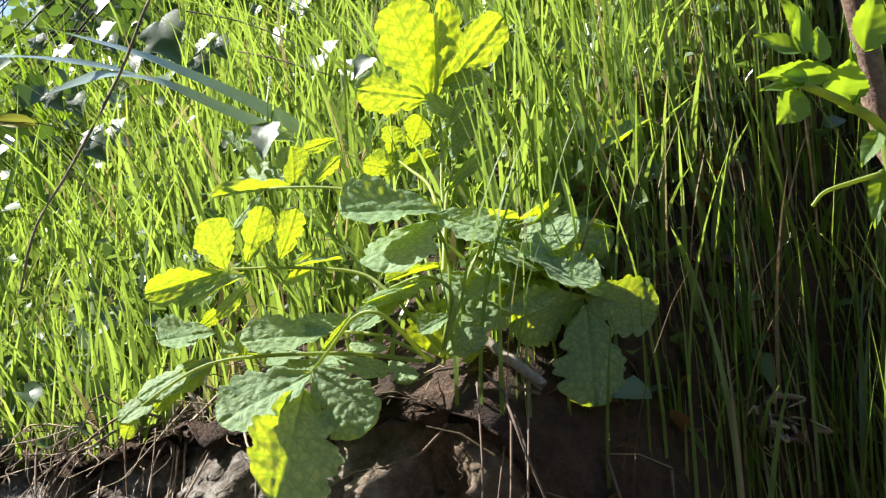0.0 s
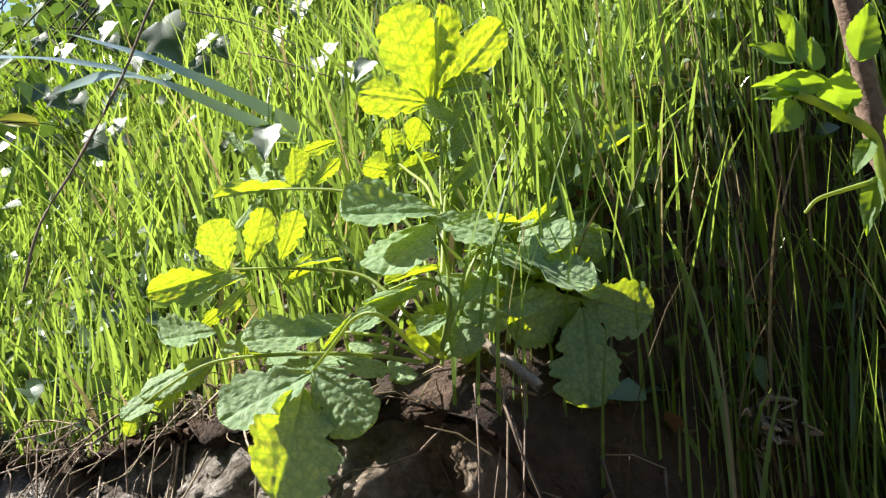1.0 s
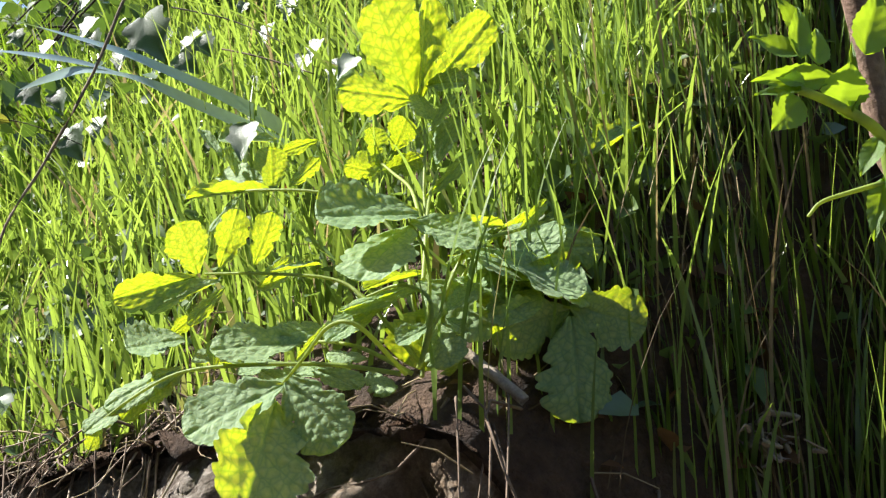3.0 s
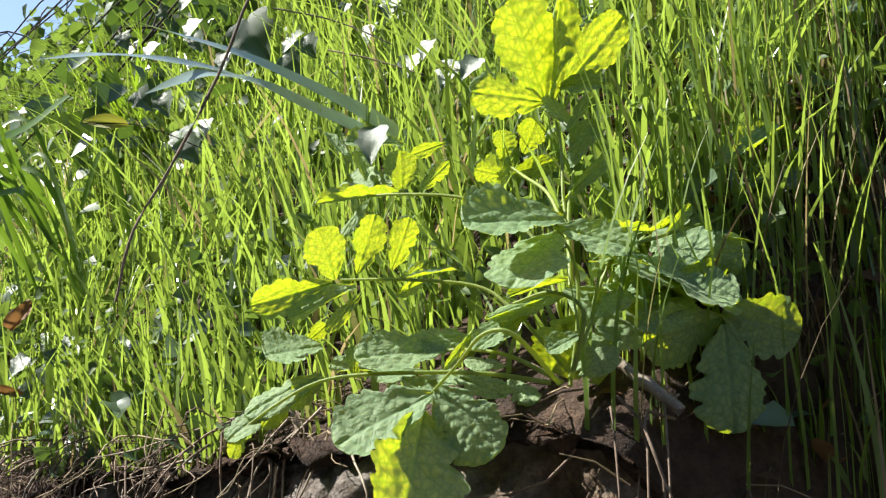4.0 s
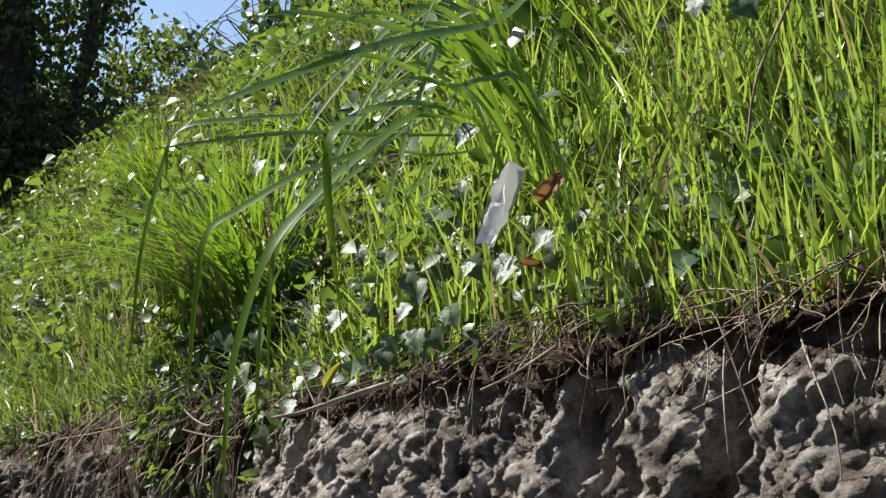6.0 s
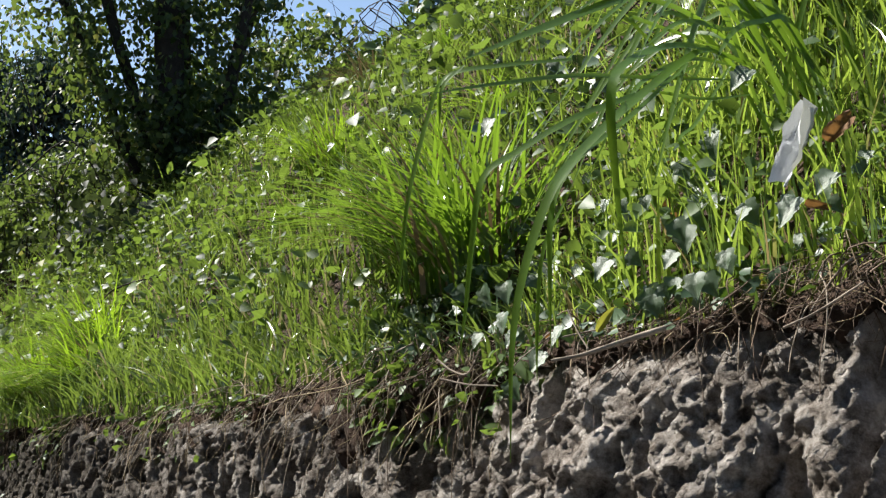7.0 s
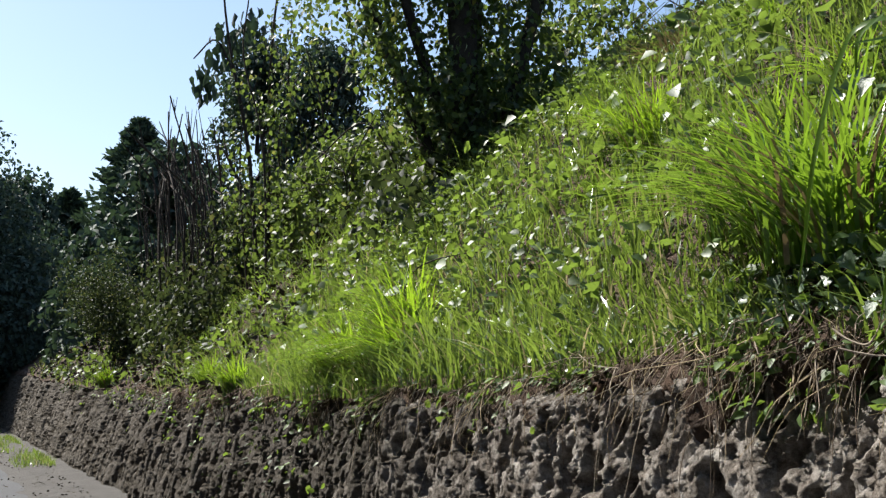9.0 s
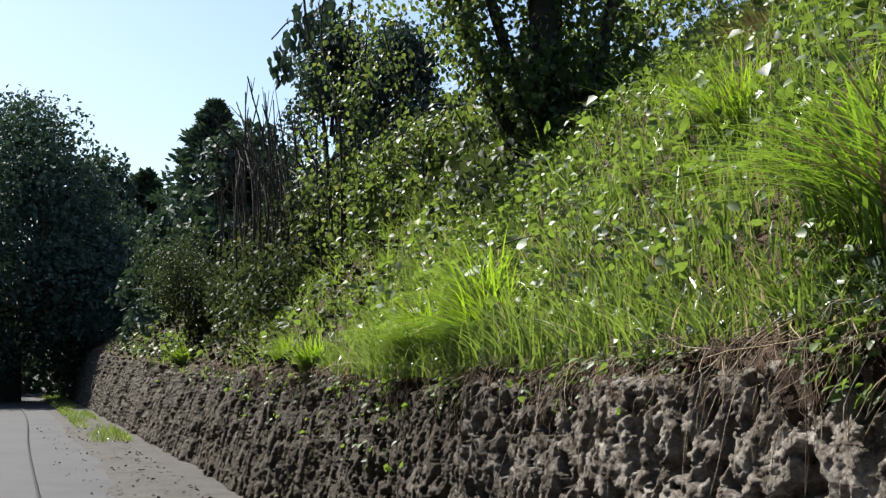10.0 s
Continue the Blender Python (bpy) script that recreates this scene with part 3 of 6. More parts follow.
def along(base, tip, width, face, flip=1.0):
    """The pose of a leaf that runs from base to tip with its face turned towards face."""
    base, tip, face = Vector(base), Vector(tip), Vector(face)
    x = tip - base
    length = x.length
    x.normalize()
    z = (face - x * face.dot(x)).normalized()
    y = z.cross(x)
    m = Matrix.Identity(4)
    for i, (axis, s) in enumerate(((x, length), (y, width * flip), (z, length))):
        for k in range(3):
            m[k][i] = axis[k] * s
        m[i][3] = base[i]
    return m


def leaflet(leaf, base, tip, width, face):
    global leaf_count
    ob = new("leaflet", LEAFLETS[leaf_count % 4])
    leaf_count += 1
    m = along(base, tip, width, face)
    ob.parent = leaf
    ob.matrix_parent_inverse = (leaf.parent.matrix_basis @ leaf.matrix_parent_inverse).inverted()
    ob.matrix_basis = m
    return ob


celandine = thing('celandine_plant', 'bushy yellow-green celandine rooted on the clay edge', 'plant', (-0.0023, 0.9527, 0.9293))
leaf = compound_leaf([(0.002, 0.9624, 0.9317), (0.0065, 0.9943, 1.0054), (0.0052, 1.0272, 1.0786), (0.0059, 1.0635, 1.134), (-0.0018, 1.0924, 1.1712)])
leaflet(leaf, (-0.0052, 1.0922, 1.1723), (-0.030, 1.048, 1.244), 0.0694, (0.5, -0.85, -0.15))
leaflet(leaf, (-0.0038, 1.0927, 1.1689), (-0.0607, 1.05, 1.1684), 0.0417, (0.5, -0.85, -0.15))
leaflet(leaf, (0.0011, 1.0928, 1.1687), (0.0109, 1.06, 1.2483), 0.0321, (0.6, -0.75, 0.1))
leaflet(leaf, (0.0112, 1.0912, 1.1796), (0.0662, 1.0934, 1.2406), 0.0411, (0.5, -0.85, -0.15))
leaflet(leaf, (0.0083, 1.091, 1.1806), (0.0395, 1.04, 1.1709), 0.0254, (0.5, -0.85, -0.15))
leaflet(leaf, (-0.0002, 1.0921, 1.1736), (0.0112, 1.0627, 1.1482), 0.0345, (0.5, -0.85, -0.15))
leaf = compound_leaf([(0.004, 0.9774, 1.0382), (-0.0049, 1.0394, 1.0812), (-0.0218, 1.0953, 1.1075), (-0.0348, 1.1322, 1.1258)])
leaflet(leaf, (-0.0388, 1.132, 1.1269), (-0.0379, 1.128, 1.1549), 0.0251, (0.5, -0.85, -0.15))
leaflet(leaf, (-0.0217, 1.1204, 1.132), (-0.0084, 1.1164, 1.1593), 0.0292, (0.5, -0.85, -0.15))
leaflet(leaf, (-0.0307, 1.1227, 1.1155), (0.0035, 1.0896, 1.1184), 0.0223, (0.5, -0.85, -0.15))
leaflet(leaf, (-0.0373, 1.123, 1.1137), (-0.0609, 1.1009, 1.1159), 0.0230, (0.5, -0.85, -0.15))
leaflet(leaf, (-0.0401, 1.1243, 1.1049), (-0.0446, 1.1308, 1.1351), 0.0275, (0.5, -0.85, -0.15))
leaf = compound_leaf([(0.0041, 0.9625, 1.0014), (0.0085, 1.0187, 1.0676), (0.017, 1.0702, 1.1059)])
leaflet(leaf, (0.0156, 1.0698, 1.1083), (0.0315, 1.0745, 1.1506), 0.0316, (-0.4, -0.68, 0.6))
leaflet(leaf, (0.0033, 1.0528, 1.0764), (0.0509, 1.0677, 1.1228), 0.0139, (0.6, -0.75, 0.1))
leaflet(leaf, (0.0108, 1.0657, 1.1368), (0.0334, 1.0722, 1.1672), 0.0122, (0.6, -0.75, 0.1))
leaf = compound_leaf([(0.0021, 0.9415, 0.9367), (0.0081, 0.9488, 0.9827), (0.0068, 0.9562, 1.0175), (-0.0044, 0.9634, 1.0431)])
leaflet(leaf, (0.0013, 0.9682, 1.0489), (-0.0708, 0.9405, 1.0464), 0.0718, (-0.35, -0.7, 0.62))
leaflet(leaf, (-0.0045, 0.9639, 1.0397), (-0.0422, 0.9136, 0.9991), 0.0610, (-0.35, -0.75, 0.55))
leaflet(leaf, (-0.0044, 0.9634, 1.0431), (0.0495, 0.9434, 1.0262), 0.0361, (-0.35, -0.7, 0.62))
leaflet(leaf, (0.0531, 0.9877, 1.0303), (0.0195, 0.9673, 1.0162), 0.0095, (-0.35, -0.7, 0.62))
leaf = compound_leaf([(0.0002, 0.9509, 0.9415), (-0.037, 0.9756, 0.9871), (-0.0635, 0.9932, 1.0065), (-0.1181, 1.0119, 1.0141), (-0.1657, 1.0306, 1.0171)])
leaflet(leaf, (-0.1725, 1.0308, 1.0155), (-0.2315, 1.0108, 0.996), 0.0299, (0.5, -0.85, -0.15))
leaflet(leaf, (-0.1693, 1.0207, 1.0163), (-0.1774, 0.998, 1.0524), 0.0365, (0.5, -0.85, -0.15))
leaflet(leaf, (-0.1527, 1.0214, 1.0209), (-0.1359, 1.01, 1.0639), 0.0282, (0.5, -0.85, -0.15))
leaflet(leaf, (-0.1273, 1.03, 1.0241), (-0.1099, 1.02, 1.0622), 0.0280, (0.5, -0.85, -0.15))
leaflet(leaf, (-0.1545, 1.0314, 1.0114), (-0.2038, 1.0122, 0.9864), 0.0352, (-0.35, -0.7, 0.62))
leaflet(leaf, (-0.1501, 1.0321, 1.0068), (-0.1743, 1.0135, 0.9767), 0.0131, (0.6, -0.75, 0.1))
leaflet(leaf, (-0.117, 1.0419, 1.018), (-0.0779, 1.063, 1.0299), 0.0166, (-0.2, -0.4, 0.9))
leaflet(leaf, (-0.1239, 1.0421, 1.0164), (-0.098, 1.0625, 1.0333), 0.0125, (0.5, -0.85, -0.15))
leaflet(leaf, (-0.1033, 1.0422, 1.0157), (-0.1224, 1.0099, 1.0024), 0.0109, (0.6, -0.75, 0.1))
leaf = compound_leaf([(0.001, 0.9673, 0.9679), (-0.0192, 1.0168, 1.0453), (-0.0652, 1.0423, 1.079), (-0.124, 1.071, 1.0901), (-0.1618, 1.1009, 1.0931)])
leaflet(leaf, (-0.1225, 1.1005, 1.0958), (-0.1214, 1.0954, 1.1316), 0.0341, (0.5, -0.85, -0.15))
leaflet(leaf, (-0.1525, 1.099, 1.1064), (-0.1612, 1.1171, 1.1377), 0.0164, (0.5, -0.85, -0.15))
leaflet(leaf, (-0.1087, 1.1001, 1.0982), (-0.0814, 1.1078, 1.124), 0.0167, (0.5, -0.85, -0.15))
leaflet(leaf, (-0.1176, 1.1004, 1.0966), (-0.1922, 1.0792, 1.0865), 0.0146, (-0.2, -0.4, 0.9))
leaflet(leaf, (-0.1296, 1.0995, 1.1028), (-0.1751, 1.1314, 1.1172), 0.0372, (-0.35, -0.7, 0.62))
leaflet(leaf, (-0.1636, 1.1082, 1.1207), (-0.1885, 1.1257, 1.157), 0.0130, (0.6, -0.75, 0.1))
leaflet(leaf, (-0.1481, 1.1009, 1.0927), (-0.172, 1.0717, 1.0599), 0.0160, (-0.4, -0.68, 0.6))
leaflet(leaf, (-0.1236, 1.1386, 1.1456), (-0.1722, 1.127, 1.1475), 0.0337, (-0.35, -0.7, 0.62))
leaflet(leaf, (-0.0879, 1.1384, 1.147), (-0.115, 1.1179, 1.1324), 0.0133, (0.5, -0.85, -0.15))
leaf = compound_leaf([(-0.0042, 0.9421, 0.9329), (-0.0367, 0.946, 0.9506), (-0.0623, 0.9599, 0.9574), (-0.0876, 0.9843, 0.9593)])
leaflet(leaf, (-0.0846, 0.9845, 0.9583), (-0.1484, 0.9622, 0.9561), 0.0500, (-0.35, -0.7, 0.62))
leaflet(leaf, (-0.0678, 0.9942, 0.969), (-0.1067, 0.983, 0.9684), 0.0364, (-0.35, -0.7, 0.62))
leaflet(leaf, (-0.1801, 1.0286, 0.9665), (-0.2195, 1.0069, 0.9598), 0.0593, (-0.4, -0.68, 0.6))
leaflet(leaf, (-0.1938, 1.0393, 0.9705), (-0.1771, 1.0374, 0.9835), 0.0136, (0.5, -0.85, -0.15))
leaf = compound_leaf([(-0.0081, 0.922, 0.9319), (-0.038, 0.8896, 0.9621), (-0.0582, 0.9002, 0.9637), (-0.0753, 0.9122, 0.9453), (-0.0938, 0.9343, 0.9271)])
leaflet(leaf, (-0.0931, 0.9345, 0.9254), (-0.1583, 0.9156, 0.8957), 0.0634, (-0.35, -0.75, 0.55))
leaflet(leaf, (-0.0904, 0.9336, 0.9318), (-0.0543, 0.9053, 0.8862), 0.0518, (-0.35, -0.75, 0.55))
leaflet(leaf, (-0.0991, 0.936, 0.9151), (-0.1114, 0.8715, 0.8388), 0.072, (0.42, -0.87, 0.16))
leaflet(leaf, (-0.0643, 0.9626, 0.9729), (-0.0842, 0.9435, 0.9436), 0.0077, (0.6, -0.75, 0.1))
leaf = compound_leaf([(0.0022, 0.9309, 0.9401), (0.0096, 0.9252, 0.9801), (-0.0106, 0.9425, 0.9952), (-0.0364, 0.9622, 0.9898)])
leaflet(leaf, (-0.022, 0.9739, 0.9856), (-0.0646, 0.9444, 0.9588), 0.0290, (-0.35, -0.75, 0.55))
leaflet(leaf, (0.0062, 0.9831, 0.9987), (-0.0528, 0.9517, 0.985), 0.0234, (-0.35, -0.7, 0.62))
leaflet(leaf, (0.0066, 0.9927, 1.0095), (-0.0409, 0.9723, 0.9963), 0.0136, (-0.35, -0.7, 0.62))
leaflet(leaf, (-0.011, 0.9726, 0.9945), (-0.0571, 0.9523, 0.981), 0.0116, (-0.2, -0.4, 0.9))
leaf = compound_leaf([(0.0001, 0.9315, 0.9362), (0.0111, 0.9302, 0.9643), (0.0178, 0.9407, 0.9774)])
leaflet(leaf, (0.0203, 0.941, 0.9757), (0.0445, 0.9487, 0.9959), 0.0244, (-0.35, -0.75, 0.55))
leaflet(leaf, (0.015, 0.9423, 0.9661), (0.0211, 0.9251, 0.9384), 0.0363, (-0.35, -0.75, 0.55))
leaflet(leaf, (0.0101, 0.9423, 0.9662), (-0.0149, 0.9335, 0.9539), 0.0227, (-0.35, -0.75, 0.55))
leaflet(leaf, (0.0121, 0.9719, 0.9817), (-0.0104, 0.967, 0.942), 0.0523, (0.3, -0.9, 0.5))
leaflet(leaf, (0.0197, 0.9417, 0.9708), (0.0343, 0.9324, 0.9613), 0.0117, (-0.35, -0.7, 0.62))
leaflet(leaf, (0.0262, 0.9757, 0.9551), (0.0337, 0.9683, 0.9332), 0.0415, (0.3, -0.9, 0.5))
leaf = compound_leaf([(0.0065, 0.961, 0.942), (0.0322, 0.9602, 1.0173), (0.0775, 0.9871, 1.041), (0.1252, 1.0149, 1.0587), (0.1468, 1.0308, 1.0888)])
leaflet(leaf, (0.1195, 1.03, 1.0942), (0.1806, 1.0542, 1.1368), 0.0278, (-0.35, -0.7, 0.62))
leaflet(leaf, (0.1461, 1.03, 1.0943), (0.2038, 1.0563, 1.1221), 0.0090, (-0.2, -0.4, 0.9))
leaflet(leaf, (0.0739, 0.9874, 1.0394), (0.0993, 1.0038, 1.0656), 0.0110, (0.6, -0.75, 0.1))
leaflet(leaf, (0.077, 0.9892, 1.0267), (0.1382, 0.989, 1.0279), 0.0386, (0.36, -0.93, 0.1))
leaflet(leaf, (0.0864, 0.9825, 1.0031), (0.0478, 0.9709, 1.0132), 0.0216, (-0.35, -0.7, 0.62))
leaflet(leaf, (0.0631, 0.9802, 1.0192), (0.0881, 0.9884, 1.032), 0.0096, (-0.2, -0.4, 0.9))
leaflet(leaf, (0.0418, 0.9907, 1.0161), (0.0958, 1.0119, 1.0093), 0.0485, (-0.2, -0.4, 0.9))
leaflet(leaf, (0.0338, 0.9986, 1.0317), (0.08, 1.0292, 1.0294), 0.0492, (-0.2, -0.4, 0.9))
leaflet(leaf, (0.0498, 0.9937, 0.9951), (0.0979, 0.9939, 0.9936), 0.0420, (-0.2, -0.4, 0.9))
leaflet(leaf, (0.0962, 1.01, 1.0225), (0.1372, 1.022, 1.0093), 0.0431, (-0.2, -0.4, 0.9))
leaflet(leaf, (0.0277, 0.9725, 1.0019), (0.0646, 0.9541, 0.99), 0.0349, (-0.2, -0.4, 0.9))
leaflet(leaf, (0.0213, 1.0059, 1.0513), (0.056, 1.0369, 1.0462), 0.0435, (-0.2, -0.4, 0.9))
leaflet(leaf, (0.0073, 0.9577, 1.0349), (0.0645, 0.9866, 1.0444), 0.0106, (-0.2, -0.4, 0.9))
leaf = compound_leaf([(0.0064, 0.9716, 0.9384), (0.0483, 0.9763, 0.9759), (0.082, 0.9653, 0.9822), (0.1077, 0.9508, 0.9778)])
leaflet(leaf, (0.107, 0.9559, 0.9771), (0.0523, 0.9435, 0.958), 0.0494, (0.36, -0.9, -0.3))
leaflet(leaf, (0.1089, 0.9604, 0.9809), (0.1624, 0.9578, 0.9638), 0.0493, (0.36, -0.9, -0.3))
leaflet(leaf, (0.1079, 0.9516, 0.9716), (0.1145, 0.9419, 0.898), 0.0653, (0.36, -0.9, -0.3))
leaf = compound_leaf([(0.006, 0.965, 0.94), (0.03, 0.985, 1.0), (0.055, 1.0, 1.035), (0.09, 1.01, 1.05)])
leaflet(leaf, (0.09, 1.01, 1.05), (0.145, 1.02, 1.04), 0.055, (-0.45, -0.45, 0.75))
leaflet(leaf, (0.07, 1.0, 1.045), (0.095, 0.965, 1.02), 0.052, (-0.5, -0.2, 0.8))
leaflet(leaf, (0.065, 1.005, 1.045), (0.09, 1.05, 1.06), 0.05, (-0.5, -0.2, 0.8))
leaflet(leaf, (0.045, 0.995, 1.025), (0.06, 0.955, 1.0), 0.048, (-0.45, -0.3, 0.8))
leaflet(leaf, (0.04, 0.99, 1.02), (0.05, 1.035, 1.035), 0.048, (-0.45, -0.3, 0.8))
leaf = compound_leaf([(0.006, 0.96, 0.94), (0.025, 0.965, 0.97), (0.05, 0.965, 0.99), (0.075, 0.96, 0.998)])
# three broad leaflets added facing the sun, to shade the leaflets beneath them
leaflet(leaf, (0.02, 0.975, 1.03), (0.088, 0.965, 1.004), 0.085, (-0.68, -0.05, 0.72))
leaflet(leaf, (0.055, 0.962, 1.018), (0.125, 0.957, 0.985), 0.08, (-0.66, -0.15, 0.72))
leaflet(leaf, (0.0, 0.97, 1.0), (0.062, 0.95, 0.97), 0.07, (-0.66, -0.1, 0.72))
leaflet(leaf, (0.075, 0.96, 0.998), (0.12, 0.95, 0.99), 0.05, (-0.4, -0.5, 0.75))
leaflet(leaf, (0.055, 0.963, 0.992), (0.075, 0.93, 0.97), 0.045, (-0.4, -0.4, 0.8))
leaflet(leaf, (0.05, 0.968, 0.99), (0.075, 1.005, 1.0), 0.045, (-0.4, -0.4, 0.8))
leaf = compound_leaf([(-0.0124, 0.942, 0.9331), (-0.0617, 0.9459, 0.9406), (-0.1298, 0.9607, 0.942), (-0.1746, 0.9763, 0.9379), (-0.2101, 0.9832, 0.9202), (-0.2426, 0.9905, 0.8966)])
leaflet(leaf, (-0.1776, 1.0056, 0.9435), (-0.2324, 0.9872, 0.9193), 0.0376, (-0.35, -0.7, 0.62))
leaflet(leaf, (-0.1931, 1.0064, 0.9379), (-0.2202, 1.0001, 0.9059), 0.0210, (0.3, -0.9, 0.5))
leaflet(leaf, (-0.2111, 0.9978, 0.9216), (-0.2432, 0.9792, 0.8991), 0.0267, (-0.35, -0.7, 0.62))
leaflet(leaf, (-0.2338, 0.9894, 0.904), (-0.2386, 0.9813, 0.8847), 0.0149, (0.5, -0.85, -0.15))
leaflet(leaf, (-0.1535, 1.0059, 0.941), (-0.1544, 1.0133, 0.9658), 0.0136, (0.5, -0.85, -0.15))
leaflet(leaf, (-0.1754, 1.0058, 0.9417), (-0.2002, 0.998, 0.9204), 0.0203, (0.3, -0.9, 0.5))
leaflet(leaf, (-0.0674, 1.0326, 0.9453), (-0.102, 1.0171, 0.9392), 0.0430, (-0.2, -0.4, 0.9))
leaflet(leaf, (-0.1034, 1.0325, 0.9464), (-0.1375, 1.017, 0.9403), 0.0430, (-0.2, -0.4, 0.9))
leaflet(leaf, (-0.0407, 1.0429, 0.9496), (-0.072, 1.0365, 0.9565), 0.0399, (-0.2, -0.4, 0.9))
leaflet(leaf, (-0.1395, 1.0323, 0.9475), (-0.1745, 1.0263, 0.9509), 0.0371, (-0.2, -0.4, 0.9))
leaflet(leaf, (-0.0833, 1.0057, 0.9424), (-0.0428, 0.9752, 0.9274), 0.0297, (-0.2, -0.4, 0.9))
leaflet(leaf, (-0.1184, 1.0061, 0.94), (-0.0854, 0.9759, 0.922), 0.0273, (-0.2, -0.4, 0.9))
leaflet(leaf, (-0.0399, 1.0173, 0.9382), (-0.0219, 0.9866, 0.9239), 0.0235, (-0.2, -0.4, 0.9))

# ---- sedge, twigs and single leaves on the bank ----
STRAWBARK = rough_stuff("bleached_wood", [(0.3, (0.20, 0.16, 0.12)), (0.7, (0.42, 0.36, 0.29))], 40.0, 300.0, 0.85, 0.4, 0.002)
TUFTY = leafy("tuft_blade", (0.085, 0.16, 0.022), (0.16, 0.28, 0.04), (0.36, 0.56, 0.03), 0.46, 0.3, 0.7, 30.0, 0.0)
PALE = leafy("pale_leaf_skin", (0.62, 0.64, 0.66), (0.74, 0.76, 0.78), (0.5, 0.5, 0.45), 0.2, 0.45, 0.5, 90.0, 0.3, island=False)
DEAD = leafy("dead_leaf_skin", (0.11, 0.06, 0.028), (0.25, 0.13, 0.055), (0.4, 0.2, 0.06), 0.25, 0.6, 0.3, 120.0, 0.4, island=False)
YELLOW = leafy("yellow_leaf_skin", (0.22, 0.24, 0.05), (0.3, 0.31, 0.07), (0.4, 0.4, 0.05), 0.4, 0.5, 0.3, 120.0, 0.3, island=False)


def ribbon(points, width, keel=0.12):
    """A long grass-like leaf along the points: keeled, and tapering to its tip."""
    c = curve_through(points, 6)
    n = len(c)
    tan = np.gradient(c, axis=0)
    tan /= np.linalg.norm(tan, axis=1)[:, None]
    view = np.array([-0.25, -0.9, 0.35])
    side = np.cross(tan, view)
    side /= np.linalg.norm(side, axis=1)[:, None] + 1e-9
    nor = np.cross(side, tan)
    t = np.linspace(0, 1, n)
    w = 0.5 * width * np.clip(np.minimum(1, 0.55 + 2 * t) * (1 - np.clip((t - 0.55) / 0.45, 0, 1) ** 2.2), 0.04, 1)
    P = np.stack([c - side * w[:, None], c - nor * (keel * w)[:, None], c + side * w[:, None]], 1)
    return P.reshape(-1, 3), grid_faces(n, 3)


BARK2 = rough_stuff("red_brown_bark", [(0.3, (0.13, 0.08, 0.06)), (0.7, (0.30, 0.21, 0.16))], 25.0, 140.0, 0.9, 0.9, 0.006)
# pale blue-grey base colour: the sky's reflection on these blades is painted in
SKY_SHEEN = leafy("sky_sheen_blade", (0.24, 0.34, 0.30), (0.34, 0.44, 0.42), (0.3, 0.42, 0.1), 0.15, 0.28, 1.0, 40.0, 0.1)


def sedge_leaf(points, width, material=None):
    v, f = ribbon(points, width)
    return under(part("leaf", mesh_np("leaf", v, f), material or SEDGE), sedge)


def twig_thing(name, label, points, radii, material):
    v, f = tube(curve_through(points, 5), radii, 7)
    g = np.random.default_rng(len(bpy.data.objects))
    v = v + g.normal(0, radii[0] * 0.12, v.shape)
    ob = part(name, mesh_np(name, v, f), material)
    return tagged(ob, label, name.replace("_", " ").replace("dry ", ""), name.replace("_", " ") + "s on the bank")


def plain_leaf_mesh(seed, lobes):
    """A leaf of length 1 and width 1; lobes: 0 for an oval, 1 for a five-pointed ivy shape."""
    nu, nv = 17, 9
    u, v = np.linspace(0, 1, nu)[:, None], np.linspace(-1, 1, nv)[None]
    oval = np.sin(np.pi * u ** 0.8) ** 0.75
    ivy = np.interp(u[:, 0], [0, 0.05, 0.16, 0.30, 0.42, 0.52, 0.62, 1.0], [0.15, 0.62, 0.95, 0.70, 1.0, 0.62, 0.45, 0.0])[:, None]
    half = 0.5 * (oval * (1 - lobes) + ivy * lobes)
    x = u - 0.06 * np.abs(v) * lobes * (u < 0.3)
    z = 0.14 * np.abs(v) * half * 2 - 0.14 * u ** 2 + 0.03 * vnoise(u * 3 + seed, v * 2, seed)
    P = np.stack(np.broadcast_arrays(x, v * half, z), -1)
    return mesh_np("leaf", P.reshape(-1, 3), grid_faces(nu, nv))


def crumpled_leaf_mesh(seed):
    """A torn and crumpled dry leaf of length 1 and width 1."""
    nu, nv = 21, 13
    u, v = np.linspace(0, 1, nu)[:, None], np.linspace(-1, 1, nv)[None]
    half = np.interp(u[:, 0], [0, 0.12, 0.35, 0.6, 0.85, 1.0], [0.16, 0.42, 0.5, 0.46, 0.5, 0.3])[:, None] * (1 + 0.2 * vnoise(u * 9, np.sign(v) * 3.3, seed))
    z = 0.12 * np.abs(v) + 0.10 * vnoise(u * 3 + seed, v * 1.6, seed) + 0.03 * vnoise(u * 9, v * 4, seed + 1)
    P = np.stack(np.broadcast_arrays(u + 0.1 * vnoise(v * 2.2, seed + 0.5, seed + 2) * u, v * half, z), -1)
    return mesh_np("leaf", P.reshape(-1, 3), grid_faces(nu, nv))


OVAL = {}


def single_leaf(name, label, base, tip, width, face, material):
    key = material.name
    if key not in OVAL:
        OVAL[key] = crumpled_leaf_mesh(3) if material in (PALE, DEAD) else plain_leaf_mesh(4, 0.0)
        OVAL[key].materials.append(material)
    ob = new(name, OVAL[key])
    ob.matrix_basis = along(base, tip, width, face)
    return tagged(ob, label, "leaf", name.replace("_", " ") + "s")


IVY_MESH = [plain_leaf_mesh(5, 1.0), plain_leaf_mesh(6, 0.85)]
